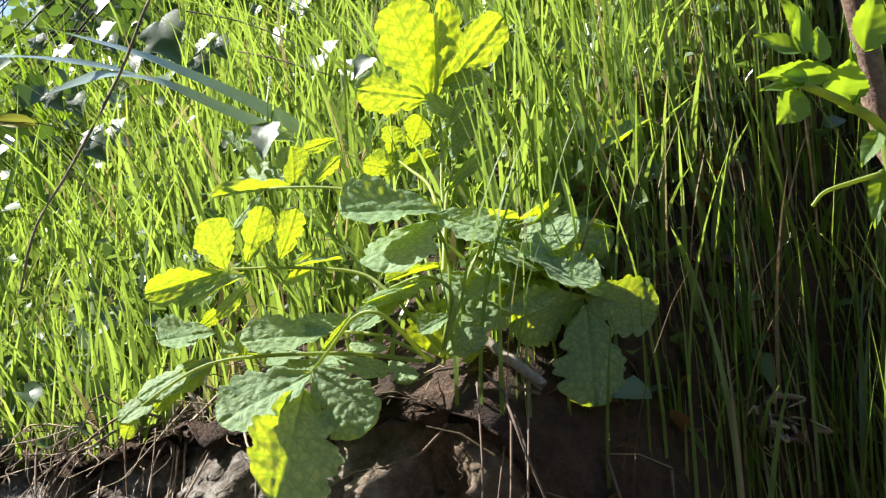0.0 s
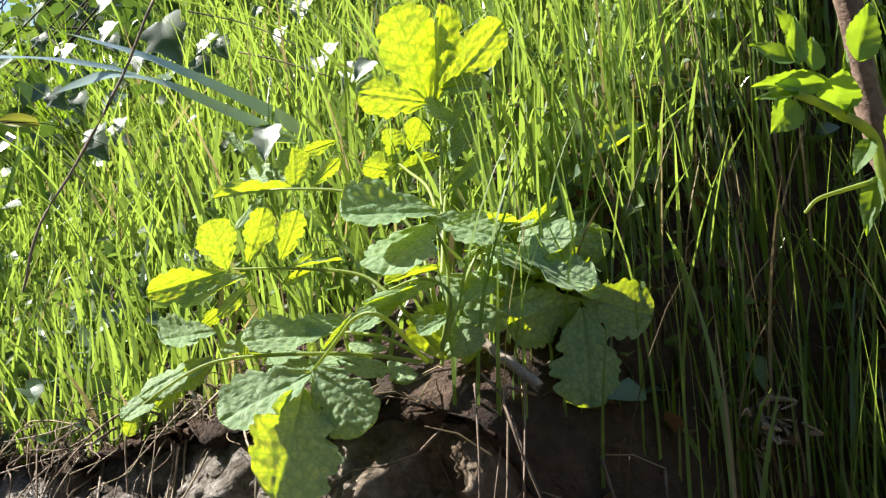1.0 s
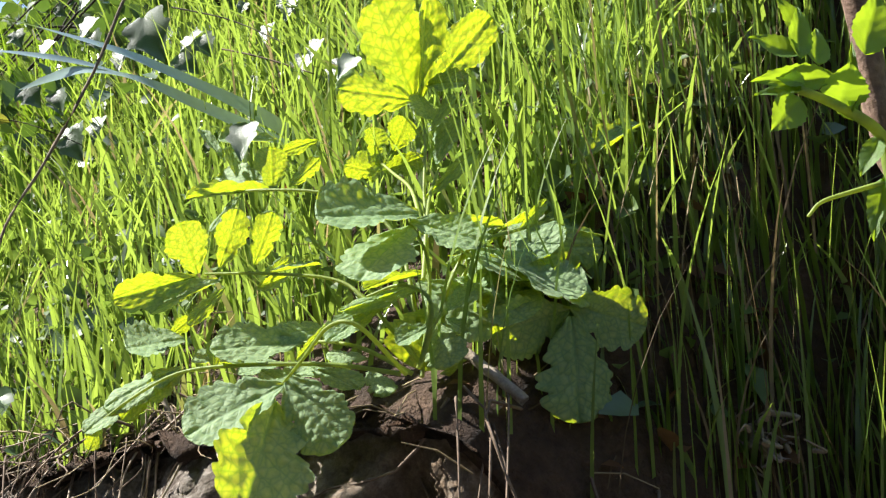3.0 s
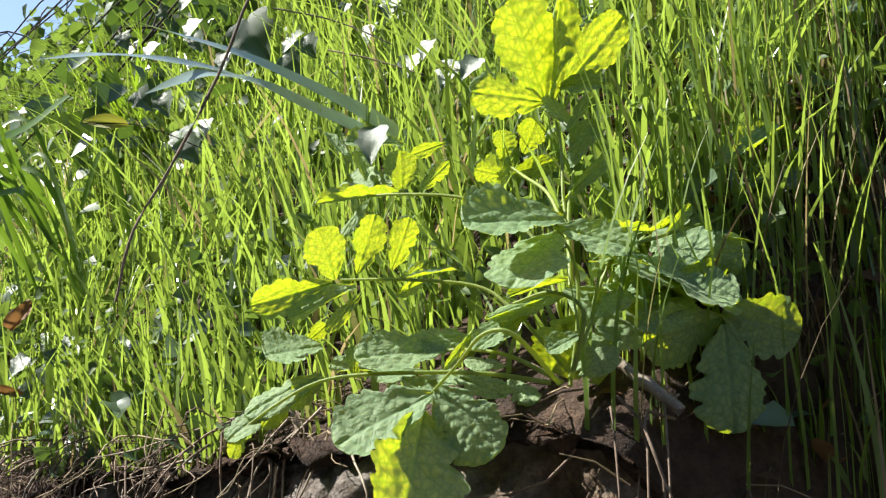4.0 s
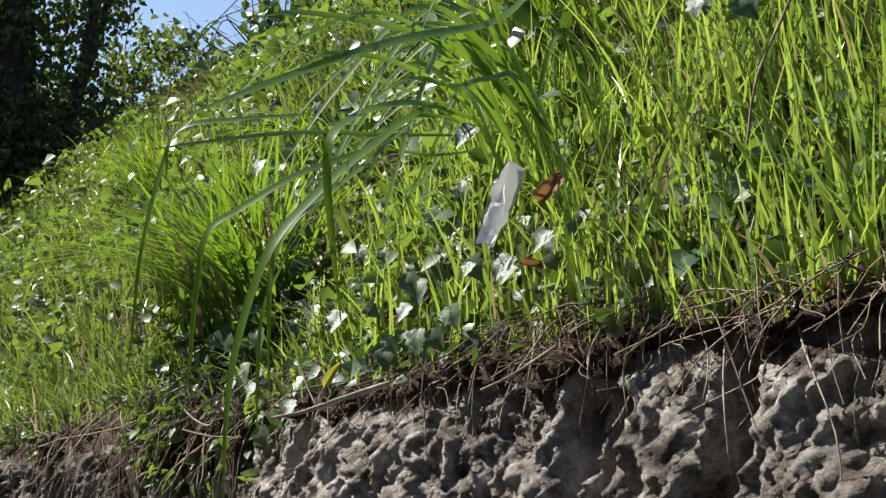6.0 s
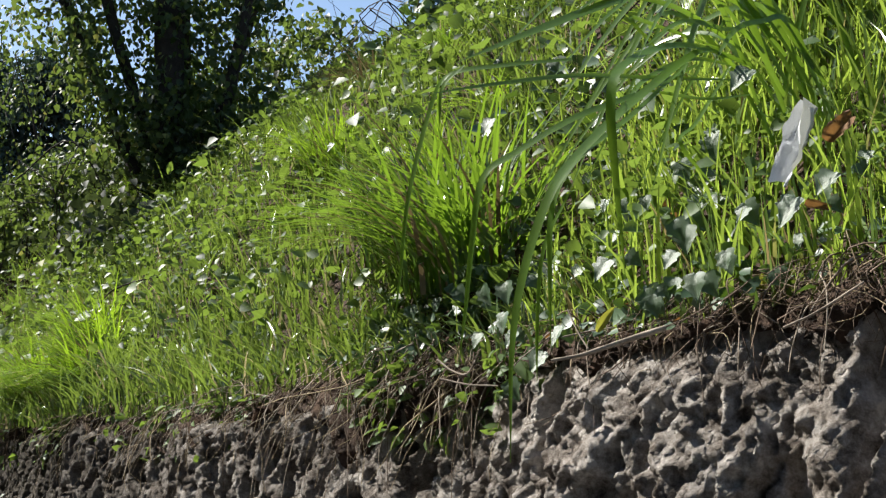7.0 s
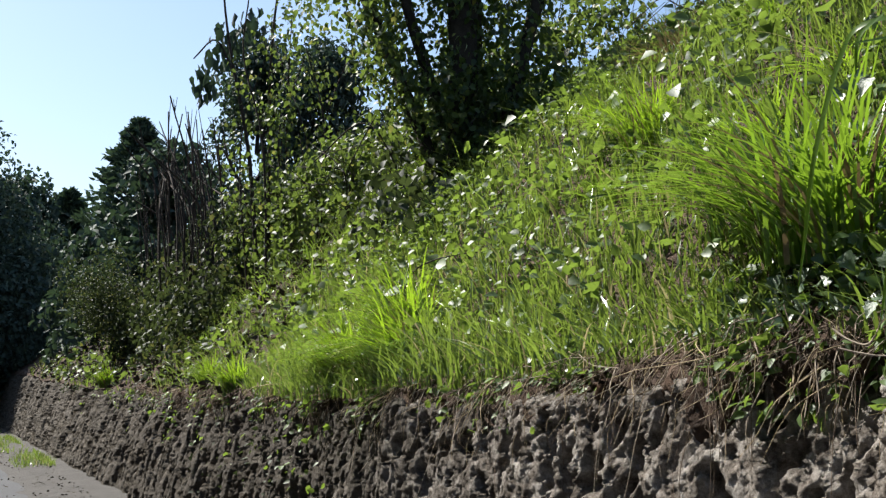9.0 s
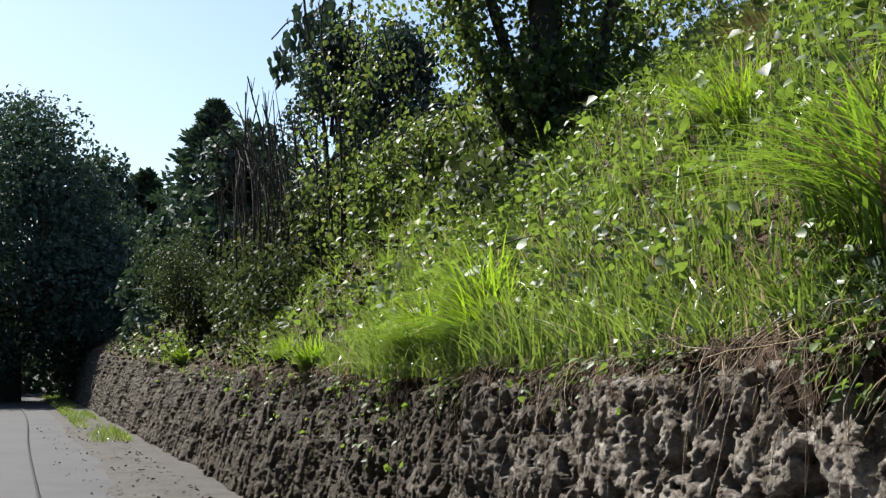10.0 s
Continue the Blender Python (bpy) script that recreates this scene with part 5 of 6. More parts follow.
tuft(2.95, 0.08, 320, 0.25, 0.006, 1.1, "thick soft green grass tuft beside the clay edge", TUFTY, 22)
tuft(1.1, 0.02, 300, 0.26, 0.008, 0.9, "small yellow-green grass tuft on the bank edge", TUFTY, 6)
tuft(0.2, 0.05, 260, 0.26, 0.009, 0.9, "small yellow-green grass tuft on the bank edge", TUFTY, 7)
tuft(-4.6, 0.0, 260, 0.32, 0.012, 0.9, "small yellow-green grass tuft on the bank edge", TUFTY, 8)
tuft(4.2, 0.55, 300, 0.30, 0.005, 0.8, "rough green grass tuft up on the bank", TUFTY, 10)
tuft(5.9, 0.45, 260, 0.34, 0.0045, 0.8, "rough green grass tuft up on the bank", TUFTY, 11)
tuft(2.0, 0.75, 260, 0.32, 0.007, 0.8, "rough green grass tuft up on the bank", TUFTY, 12)


tuft(3.6, 1.05, 220, 0.30, 0.005, 1.2, "dry brown grass tuft up on the bank", STRAW, 13)
for k in range(9):
    g = np.random.default_rng(700 + k)
    root = np.array(W(6.2 + g.normal(0, 0.05), float(edge_0(6.5)) + 0.16 + g.normal(0, 0.03), 1.06))
    out = -np.array(E1) * g.uniform(0.05, 0.32) - np.array(E2) * g.uniform(0.02, 0.2)
    top = root + out * 0.5 + np.array([0, 0, g.uniform(0.1, 0.26)])
    tip = root + out * g.uniform(1.1, 1.5) + np.array([0, 0, g.uniform(-0.12, 0.2)])
    sedge_leaf([root, 0.5 * (root + top) + [0, 0, 0.04], top, 0.5 * (top + tip) + [0, 0, 0.015], tip], g.uniform(0.005, 0.009))


g = np.random.default_rng(91)
for k in range(12):
    root = np.array((-0.60, 1.55, 1.13)) + g.normal(0, 0.035, 3)
    out = np.array([-g.uniform(0.08, 0.34), -g.uniform(0.02, 0.17), 0.0])
    top = root + 0.45 * out + np.array([0, 0, g.uniform(0.05, 0.17)])
    tip = root + out + np.array([0, 0, g.uniform(-0.2, 0.12)])
    sedge_leaf([root, 0.5 * (root + top) + [0, 0, 0.03], top, 0.5 * (top + tip) + [0, 0, 0.02], tip], g.uniform(0.005, 0.0095))


g = np.random.default_rng(55)
for k in range(34):
    tuft(g.uniform(-1.5, 5.2), g.uniform(0.08, 1.25), 55, g.uniform(0.15, 0.26), 0.0058, 1.3, "small coarse grass clump on the slope", SEDGE if k % 3 else TUFTY, 800 + k)


# ---- low growth, litter and roots ----
def low_leaves(name, n, r0, r1, d0, d1, size, height, material, label, category, face=(-0.3, -0.35, 0.85), rough=0.5, gap=None, wide=0.75):
    r, b, p = sow(n, r0, r1, d0, d1)
    if gap is not None:
        keep = vnoise(r * 2.6, b * 2.6, int(n) % 97) + rng.uniform(-0.35, 0.35, n) > gap
        r, b, p = r[keep], b[keep], p[keep]
    n = len(r)
    p[:, 2] += rng.uniform(0.01, height, n)
    way = unit(n, 0.5)
    way[:, :2] += np.array([-E2.x, -E2.y]) * 0.5
    up = np.array(face)[None] + rng.normal(0, rough, (n, 3))
    s = size * rng.uniform(0.55, 1.3, n)
    v, f = leaves(p, way, up, s, s * wide)
    return tagged(part(name, mesh_np(name, v, f), material), label, category, kind="stuff")


low_leaves("ground_cover", 9500, 2.0, 6.2, 0.02, 1.6, 0.029, 0.15, WEED, "broad-leaved green weeds among the grass", "weeds", gap=-0.35, rough=0.8)
low_leaves("ground_cover", 3600, 0.6, 2.0, 0.02, 1.9, 0.038, 0.15, WEED, "broad-leaved green weeds among the grass", "weeds", gap=0.1, rough=0.8)
low_leaves("ground_cover", 9000, -1.0, 6.0, 0.0, 1.4, 0.013, 0.1, WEED, "tiny-leaved green weeds low in the grass", "weeds", rough=0.9)
low_leaves("ground_cover", 9000, 5.6, 7.5, 0.06, 1.2, 0.017, 0.09, WEED, "small green weeds between the grass stalks", "weeds", rough=0.9)
low_leaves("broad_weeds", 520, -1.5, 6.0, 0.05, 1.5, 0.048, 0.19, WEED, "round yellow-green bramble leaves standing above the grass", "weeds", (-0.2, -0.6, 0.7), 0.5, None, 0.9)
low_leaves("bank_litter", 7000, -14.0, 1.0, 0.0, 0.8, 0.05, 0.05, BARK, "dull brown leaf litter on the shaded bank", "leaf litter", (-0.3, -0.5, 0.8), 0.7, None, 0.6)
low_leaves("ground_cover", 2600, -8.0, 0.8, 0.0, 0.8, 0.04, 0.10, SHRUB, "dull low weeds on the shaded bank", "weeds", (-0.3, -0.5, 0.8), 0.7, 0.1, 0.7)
low_leaves("ivy_carpet", 600, 5.3, 6.7, 0.0, 0.16, 0.026, 0.07, IVY, "shiny ivy leaves creeping along the clay edge", "ivy", (-0.47, -0.75, 0.45), 0.4, 0.2, 0.95)
low_leaves("ivy_carpet", 1500, 5.2, 7.4, 0.28, 1.0, 0.03, 0.2, IVY, "shiny ivy leaves climbing through the grass", "ivy", (-0.47, -0.75, 0.45), 0.4, 0.2, 0.95)
low_leaves("ivy_carpet", 700, -2.5, 5.3, 0.0, 1.2, 0.032, 0.13, WEED, "dark ivy leaves creeping over the bank", "ivy", (-0.3, -0.4, 0.8), 0.7, 0.3, 0.95)
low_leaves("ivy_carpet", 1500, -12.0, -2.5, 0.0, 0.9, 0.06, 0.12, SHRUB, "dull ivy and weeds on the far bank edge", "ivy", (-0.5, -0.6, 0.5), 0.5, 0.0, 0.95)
low_leaves("ivy_carpet", 1300, 2.4, 6.4, -0.02, 0.08, 0.02, 0.05, IVY, "small grey-green ivy leaves along the clay edge", "ivy", (-0.2, -0.7, 0.6), 0.6, 0.2, 0.95)
low_leaves("leaf_litter", 1000, 4.0, 7.2, 0.0, 0.35, 0.024, 0.014, DEAD, "brown fallen leaves on the soil", "leaf litter", (0, 0, 1), 0.5, 0.1, 0.6)


def face_leaves(n, r0, r1, deep, size, material, label, seed, gap):
    """Small plants rooted on the clay face, most of them near its top."""
    g = np.random.default_rng(seed)
    r = g.uniform(r0, r1, n)
    down = deep * g.uniform(0, 1, n) ** 1.6
    keep = vnoise(r * 3.1, down * 5.0, seed) + g.uniform(-0.4, 0.4, n) > gap
    r, down = r[keep], down[keep]
    e = edge_b(r)
    p = Wn(r, e - 0.025 - 0.12 * down + g.normal(0, 0.012, len(r)), bank_z(r, e) - down)
    up = np.array([-0.6, -0.5, 0.6]) + g.normal(0, 0.5, (len(r), 3))
    way = unit(len(r), 0.3, g) + np.array([-E2.x, -E2.y, -0.5])
    s = size * g.uniform(0.5, 1.3, len(r))
    v, f = leaves(p, way, up, s, s * 0.7)
    return tagged(part("face_weeds", mesh_np("face_weeds", v, f), material), label, "weeds", kind="stuff")


face_leaves(1100, -6.0, 3.2, 0.30, 0.026, WEED, "small green weeds hanging on the clay face", 611, 0.05)
face_leaves(1900, -9.0, 2.6, 0.70, 0.026, HEDGE_SHADED, "dull dry leaves caught on the clay face", 612, 0.1)
face_leaves(1100, 2.8, 5.9, 0.12, 0.024, WEED, "small ivy leaves trailing over the clay edge", 613, 0.1)


def fringe(name, n, r0, r1, reach, drop, radius, material, label, seed, kink=0.012):
    """Dry stalks and roots that hang over the edge of the clay."""
    g = np.random.default_rng(seed)
    lines = []
    for k in range(n):
        r = g.uniform(r0, r1)
        e = float(edge_b(r))
        z = float(bank_z(r, e + 0.02))
        over = float(mat_at(r)) * g.uniform(0, 1)
        start = np.array(W(r, e + g.uniform(0.0, 0.06) * (1 - over) - 0.045 * over, z + g.uniform(-0.01, 0.03) - 0.09 * over * g.uniform(0, 1)))
        out = -np.array(E2) * g.uniform(0.02, reach) + np.array(E1) * g.normal(0, reach * 0.75)
        low = np.array([0, 0, -g.uniform(0.15, 1.0) * drop])
        mid = start + out * 0.4 + low * g.uniform(0.2 if kink < 0.01 else 0.0, 0.35) + g.normal(0, kink, 3)
        mid2 = start + out * g.uniform(0.5, 1.1) + low * g.uniform(0.5, 0.8) + g.normal(0, kink, 3)
        lines.append((curve_through([start, mid, mid2, start + out + low], 3), [radius * g.uniform(0.6, 1.4), radius * 0.4]))
    ob = stems(name, lines, material, None, 4)
    return tagged(ob, label, "roots", kind="stuff")


fringe("hanging_roots", 90, 5.9, 6.8, 0.08, 0.16, 0.0011, TWIG, "fine brown roots and dry stalks over the clay edge", 1)
fringe("hanging_roots", 500, 5.4, 6.6, 0.03, 0.09, 0.0007, TWIG, "fine dark rootlets under the turf", 8)
fringe("hanging_roots", 300, 2.0, 5.4, 0.04, 0.12, 0.0011, TWIG, "fine dark rootlets under the turf", 9)
fringe("dry_straw", 46, 5.5, 6.85, 0.07, 0.16, 0.0014, STRAWBARK, "straight bleached stalks slanting over the clay edge", 31, 0.003)
fringe("dry_straw", 60, 3.0, 5.6, 0.12, 0.32, 0.0011, STRAWBARK, "straight bleached stalks slanting over the clay edge", 32, 0.004)
fringe("dry_straw", 60, 5.9, 6.85, 0.09, 0.06, 0.0009, STRAW, "pale dry straw matted on the clay edge", 2)
fringe("dry_straw", 80, 3.4, 5.9, 0.09, 0.2, 0.0012, STRAW, "pale dry straw hanging over the clay", 3)
fringe("hanging_roots", 70, 3.0, 5.9, 0.08, 0.30, 0.0010, TWIG, "fine brown roots and dry stalks over the clay edge", 4)
fringe("dry_straw", 70, 3.6, 5.8, 0.11, 0.17, 0.0008, STRAWBARK, "pale dry straw and dead stalks matted under the turf", 41, 0.006)
fringe("hanging_roots", 150, 3.6, 5.8, 0.12, 0.22, 0.0009, STRAW, "brown dead stalks and roots tangled under the turf", 42, 0.008)
fringe("dry_straw", 60, 5.6, 6.9, 0.08, 0.20, 0.0013, STRAWBARK, "straight bleached stalks slanting over the clay edge", 43, 0.004)
fringe("hanging_roots", 500, -3.0, 3.2, 0.07, 0.18, 0.0022, TWIG, "fine brown roots and dry stalks over the clay edge", 5)
fringe("dry_straw", 260, -3.0, 3.2, 0.09, 0.14, 0.002, STRAW, "pale dry straw hanging over the clay", 6)
low_leaves("leaf_litter", 520, 7.08, 7.6, 0.0, 0.4, 0.026, 0.012, DEAD, "brown fallen leaves and scraps in the hollow", "leaf litter", (-0.2, -0.4, 0.9), 0.6, None, 0.6)
fringe("hanging_roots", 80, 7.1, 8.1, 0.06, 0.4, 0.0012, TWIG, "fine roots hanging in the shaded hollow", 7)


def matted(name, n, r0, r1, d0, d1, length, radius, material, label, seed):
    g = np.random.default_rng(seed)
    r, b, p = sow(n, r0, r1, d0, d1, 1.0, g)
    w = unit(n, 0.75, g) * (length * g.uniform(0.4, 1.2, n))[:, None]
    lines = [([q + [0, 0, 0.006], q + 0.5 * k + [0, 0, 0.012], q + k + [0, 0, 0.008]], [radius, radius * 0.6]) for q, k in zip(p, w)]
    return tagged(stems(name, lines, material, None, 4), label, "straw", kind="stuff")


matted("dry_straw", 260, 5.4, 7.0, 0.0, 0.22, 0.06, 0.0006, STRAW, "pale dry straw matted on the soil", 21)
matted("dry_straw", 190, 6.2, 7.2, -0.02, 0.07, 0.05, 0.0007, STRAW, "pale straw and chips of wood on the clay edge", 23)
matted("dry_straw", 600, 2.0, 5.4, 0.02, 0.5, 0.07, 0.0012, STRAW, "pale dry straw matted on the soil", 22)


# a bleached clump of roots and a few low leaves in the hollow
g = np.random.default_rng(77)
heart = np.array(W(7.225, 0.275, 0.885))
clump = thing("root_clump", "pale frayed clump of dead roots in the hollow", "roots", heart)
for k in range(30):
    w = unit(1, 0.0, g)[0] * 0.8 + np.array([0.5, -0.2, -0.6 if k % 2 else 0.3])
    q = heart + g.normal(0, 0.011, 3) * np.array([1.3, 1, 1]) - np.array(E2) * 0.01
    line = [q, q + 0.4 * w * 0.03 + g.normal(0, 0.004, 3), q + w * 0.017 * g.uniform(0.5, 1.2) - np.array(E2) * 0.008 + g.normal(0, 0.005, 3)]
    v, f = tube(curve_through(line, 4), [0.0022 * g.uniform(0.4, 1.4), 0.0006], 5)
    under(part("root", mesh_np("root", v, f), STRAWBARK), clump)
low_leaves("hollow_leaves", 60, 7.1, 7.5, 0.02, 0.36, 0.03, 0.06, IVY, "dark leaves of seedlings deep in the hollow", "weeds", (-0.2, -0.7, 0.6), 0.4)


# ---- shrubs and trees ----
def leaf_mass(g, centres, radii, n, size, face=None, wide=0.55, hang=0.35, shell=0.5):
    """Leaves through a set of round masses, more of them near their outsides."""
    k = g.integers(0, len(centres), n)
    w = unit(n, 0.0, g)
    q = g.uniform(0, 1, n) ** shell
    p = np.array(centres)[k] + w * (np.array(radii)[k] * q[:, None])
    way = unit(n, 0.0, g)
    way[:, 2] -= hang * 2
    up = w * 0.6 + g.normal(0, 0.6, (n, 3)) + np.array([0, 0, 0.5])
    s = size * g.uniform(0.6, 1.25, n)
    return leaves(p, way, up, s, s * wide)


def woody(name, label, category, root, stem_lines, masses, n, size, leaf_material, bark=BARK, seed=0, wide=0.55, hang=0.35, group="", crown_name="crown", shell=0.5):
    g = np.random.default_rng(seed)
    ob = thing(name, label, category, root, group)
    for line, radii in stem_lines:
        c = curve_through(line, 5)
        v, f = tube(c, radii, 8)
        v = v + g.normal(0, radii[0] * 0.06, v.shape)
        under(part("stem" if radii[0] < 0.035 else "trunk", mesh_np("stem", v, f), bark), ob)
    if n:
        v, f = leaf_mass(g, [m[0] for m in masses], [m[1] for m in masses], n, size, None, wide, hang, shell)
        under(part(crown_name, mesh_np(crown_name, v, f), leaf_material), ob)
    return ob


def P(r, b, z):
    return tuple(W(r, b, z))


def on_bank(r, b, dz=0.0):
    return P(r, b, float(bank_z(r, b)) + dz)


# the leafy tree on the bank, overgrown with ivy
g = np.random.default_rng(100)
lines = [([on_bank(2.2, 0.85, -0.1), P(2.2, 0.86, 2.2), P(2.16, 0.88, 3.0), P(2.2, 0.9, 4.4)], [0.075, 0.06, 0.05]),
         ([on_bank(2.1, 0.95, -0.1), P(2.05, 0.98, 2.2), P(2.0, 1.0, 3.0), P(1.95, 1.0, 4.2)], [0.035, 0.03, 0.025]),
         ([on_bank(2.2, 0.8, -0.1), P(1.9, 0.62, 2.2), P(1.6, 0.45, 2.9), P(1.35, 0.3, 3.6)], [0.03, 0.026, 0.016]),
         ([on_bank(2.25, 0.85, -0.1), P(2.0, 0.7, 2.3), P(1.9, 0.58, 3.0), P(1.8, 0.5, 3.9)], [0.028, 0.024, 0.016]),
         ([on_bank(2.2, 0.95, -0.1), P(2.3, 1.12, 2.2), P(2.32, 1.25, 3.0), P(2.4, 1.35, 3.9)], [0.03, 0.025, 0.016]),
         ([on_bank(2.1, 1.0, -0.1), P(2.2, 1.2, 2.3), P(2.25, 1.4, 3.0), P(2.25, 1.5, 3.8)], [0.022, 0.018, 0.012])]
masses = []
for line, radii in lines:
    c = curve_through(line, 5)
    for q in c[1:]:
        for _ in range(1 if line[0][2] < on_bank(1.3, 0.65)[2] else 2):
            masses.append((tuple(q + g.normal(0, 0.1, 3)), (0.16, 0.16, 0.22)))
woody("ivy_clad_tree", "dark many-stemmed tree overgrown with ivy leaves", "tree", on_bank(2.2, 0.85), lines, masses, 19000, 0.033, SHRUB, BARK, 101, 0.7, 0.5)
masses = [(on_bank(1.9 + g.normal(0, 0.35), 0.75 + g.normal(0, 0.2), 0.12), (0.3, 0.3, 0.16)) for _ in range(14)]
woody("bramble", "tangle of brambles at the foot of the tree", "shrub", on_bank(1.9, 0.75),
      [([on_bank(1.9, 0.75), P(1.7, 0.6, 1.9), P(1.5, 0.4, 1.75)], [0.005, 0.003])], masses, 1700, 0.042, HEDGE_SHADED, BARK, 102, 0.7)

# dark brush that hides the foot of the trees
for k, (r, b, h) in enumerate([(1.35, 1.35, 0.5), (1.1, 1.15, 0.55), (0.85, 0.98, 0.5), (0.45, 0.86, 0.5), (0.0, 0.84, 0.55), (-0.5, 0.82, 0.6), (-1.1, 0.8, 0.6), (-1.7, 0.8, 0.55), (1.7, 1.6, 0.5)]):
    masses = [(on_bank(r + g.normal(0, 0.16), b + g.uniform(-0.05, 0.3), h * g.uniform(0.1, 0.9)), (0.17, 0.17, 0.14)) for _ in range(14)]
    lines = [([on_bank(r, b, -0.03), on_bank(r + g.normal(0, 0.12), b, h * 0.6), on_bank(r + g.normal(0, 0.3), b - g.uniform(0, 0.25), h * g.uniform(0.8, 1.5))], [0.005, 0.002]) for _ in range(6)]
    woody("dark_shrub", "dark leafy undergrowth at the foot of the trees", "shrub", on_bank(r, b), lines, masses, 1000, 0.04, SHRUB, BARK, 400 + k, 0.7, 0.4, "undergrowth")

# young tree with drooping leaves, farther along
lines = [([on_bank(-1.0, 0.75, -0.1), P(-1.05, 0.7, 2.2), P(-1.2, 0.6, 3.0), P(-1.25, 0.56, 3.5)], [0.016, 0.012, 0.006]),
         ([on_bank(-0.95, 0.8, -0.1), P(-1.08, 0.84, 2.3), P(-0.9, 0.82, 3.0), P(-1.0, 0.95, 3.7)], [0.013, 0.010, 0.006]),
         ([on_bank(-0.6, 0.7, -0.1), P(-0.6, 0.68, 2.2), P(-0.78, 0.6, 2.8), P(-0.7, 0.62, 3.2)], [0.008, 0.006, 0.004]),
         ([P(-1.15, 0.65, 2.7), P(-1.35, 0.55, 3.05), P(-1.5, 0.42, 2.95)], [0.008, 0.005])]
masses = [(P(-1.40, 0.58, 2.96), (0.16, 0.16, 0.16)), (P(-1.35, 0.66, 3.12), (0.16, 0.16, 0.1)), (P(-1.50, 0.50, 2.80), (0.1, 0.1, 0.14)), (P(-1.25, 0.78, 3.16), (0.15, 0.15, 0.15))]
woody("young_tree", "slender young tree with large drooping leaves", "tree", on_bank(-1.0, 0.75), lines, masses, 170, 0.085, NEEDLE, BARK, 103, 0.55, 1.2)
for k in range(7):
    r, b = -0.9 + g.normal(0, 0.35), g.uniform(0.7, 1.2)
    lines.append(([on_bank(r, b, -0.05), P(r + g.normal(0, 0.06), b + g.normal(0, 0.04), 2.3), P(r + g.normal(-0.1, 0.2), b + g.normal(0, 0.1), g.uniform(2.7, 3.5))], [0.008, 0.003]))
masses = [(P(-0.8 + g.normal(0, 0.4), g.uniform(0.66, 1.3), g.uniform(1.5, 3.3)), (0.15, 0.15, 0.2)) for _ in range(64)]
woody("creeper", "yellowing creeper climbing through the young tree", "climber", on_bank(-0.8, 0.75), lines[2:3] + lines[4:], masses, 2700, 0.036, SHRUB, BARK, 104, 0.75, 0.5)

# clipped hedge with bare shoots
lines, masses = [], []
for k in range(30):
    r, b = -1.6 - 3.4 * g.uniform(0, 1), 0.45 + 0.35 * g.uniform(0, 1)
    h = g.uniform(0.8, 1.7) * (1.0 if r < -2 else 0.8)
    lean = g.normal(0, 0.16)
    lines.append(([on_bank(r, b, -0.05), on_bank(r + lean * 0.4, b, h * 0.5), on_bank(r + lean - 0.1, b - 0.05, h)], [0.007, 0.004]))
for k in range(26):
    r, b, z = g.uniform(-3.8, -1.6), g.uniform(0.45, 0.85), g.uniform(2.35, 3.0)
    top = np.array(P(r + g.normal(-0.3, 0.3), b - 0.12 + g.normal(0, 0.16), z))
    mid = np.array(P(r + g.normal(0, 0.12), b + g.normal(0, 0.06), 0.5 * z + 0.75))
    lines.append(([on_bank(r, b, -0.05), tuple(mid), tuple(top)], [0.011, 0.005]))
    for _ in range(3):
        q = mid + (top - mid) * g.uniform(0.1, 0.9)
        lines.append(([tuple(q), tuple(q + np.array([g.normal(0, 0.07), g.normal(0, 0.07), g.uniform(0.1, 0.3)]))], [0.004, 0.002]))
for k in range(60):
    masses.append((on_bank(-1.4 - 3.9 * g.uniform(0, 1), 0.42 + 0.4 * g.uniform(0, 1), g.uniform(0.02, 0.62)), (0.24, 0.2, 0.24)))
woody("hedge", "ragged hedge with bare upright shoots and yellowing leaves", "hedge", on_bank(-3.2, 0.6), lines, masses, 9000, 0.042, HEDGE_SHADED, BARK, 105, 0.75, 0.4)
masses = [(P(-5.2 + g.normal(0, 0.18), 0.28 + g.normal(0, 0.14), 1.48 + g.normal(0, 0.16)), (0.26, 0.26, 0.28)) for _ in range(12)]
woody("round_bush", "small rounded clipped bush at the hedge's end", "bush", on_bank(-5.2, 0.2), [([on_bank(-5.2, 0.4, -0.1), P(-5.2, 0.4, 1.4)], [0.02, 0.01])], masses, 6000, 0.03, HEDGE_SHADED, BARK, 106, 0.6)


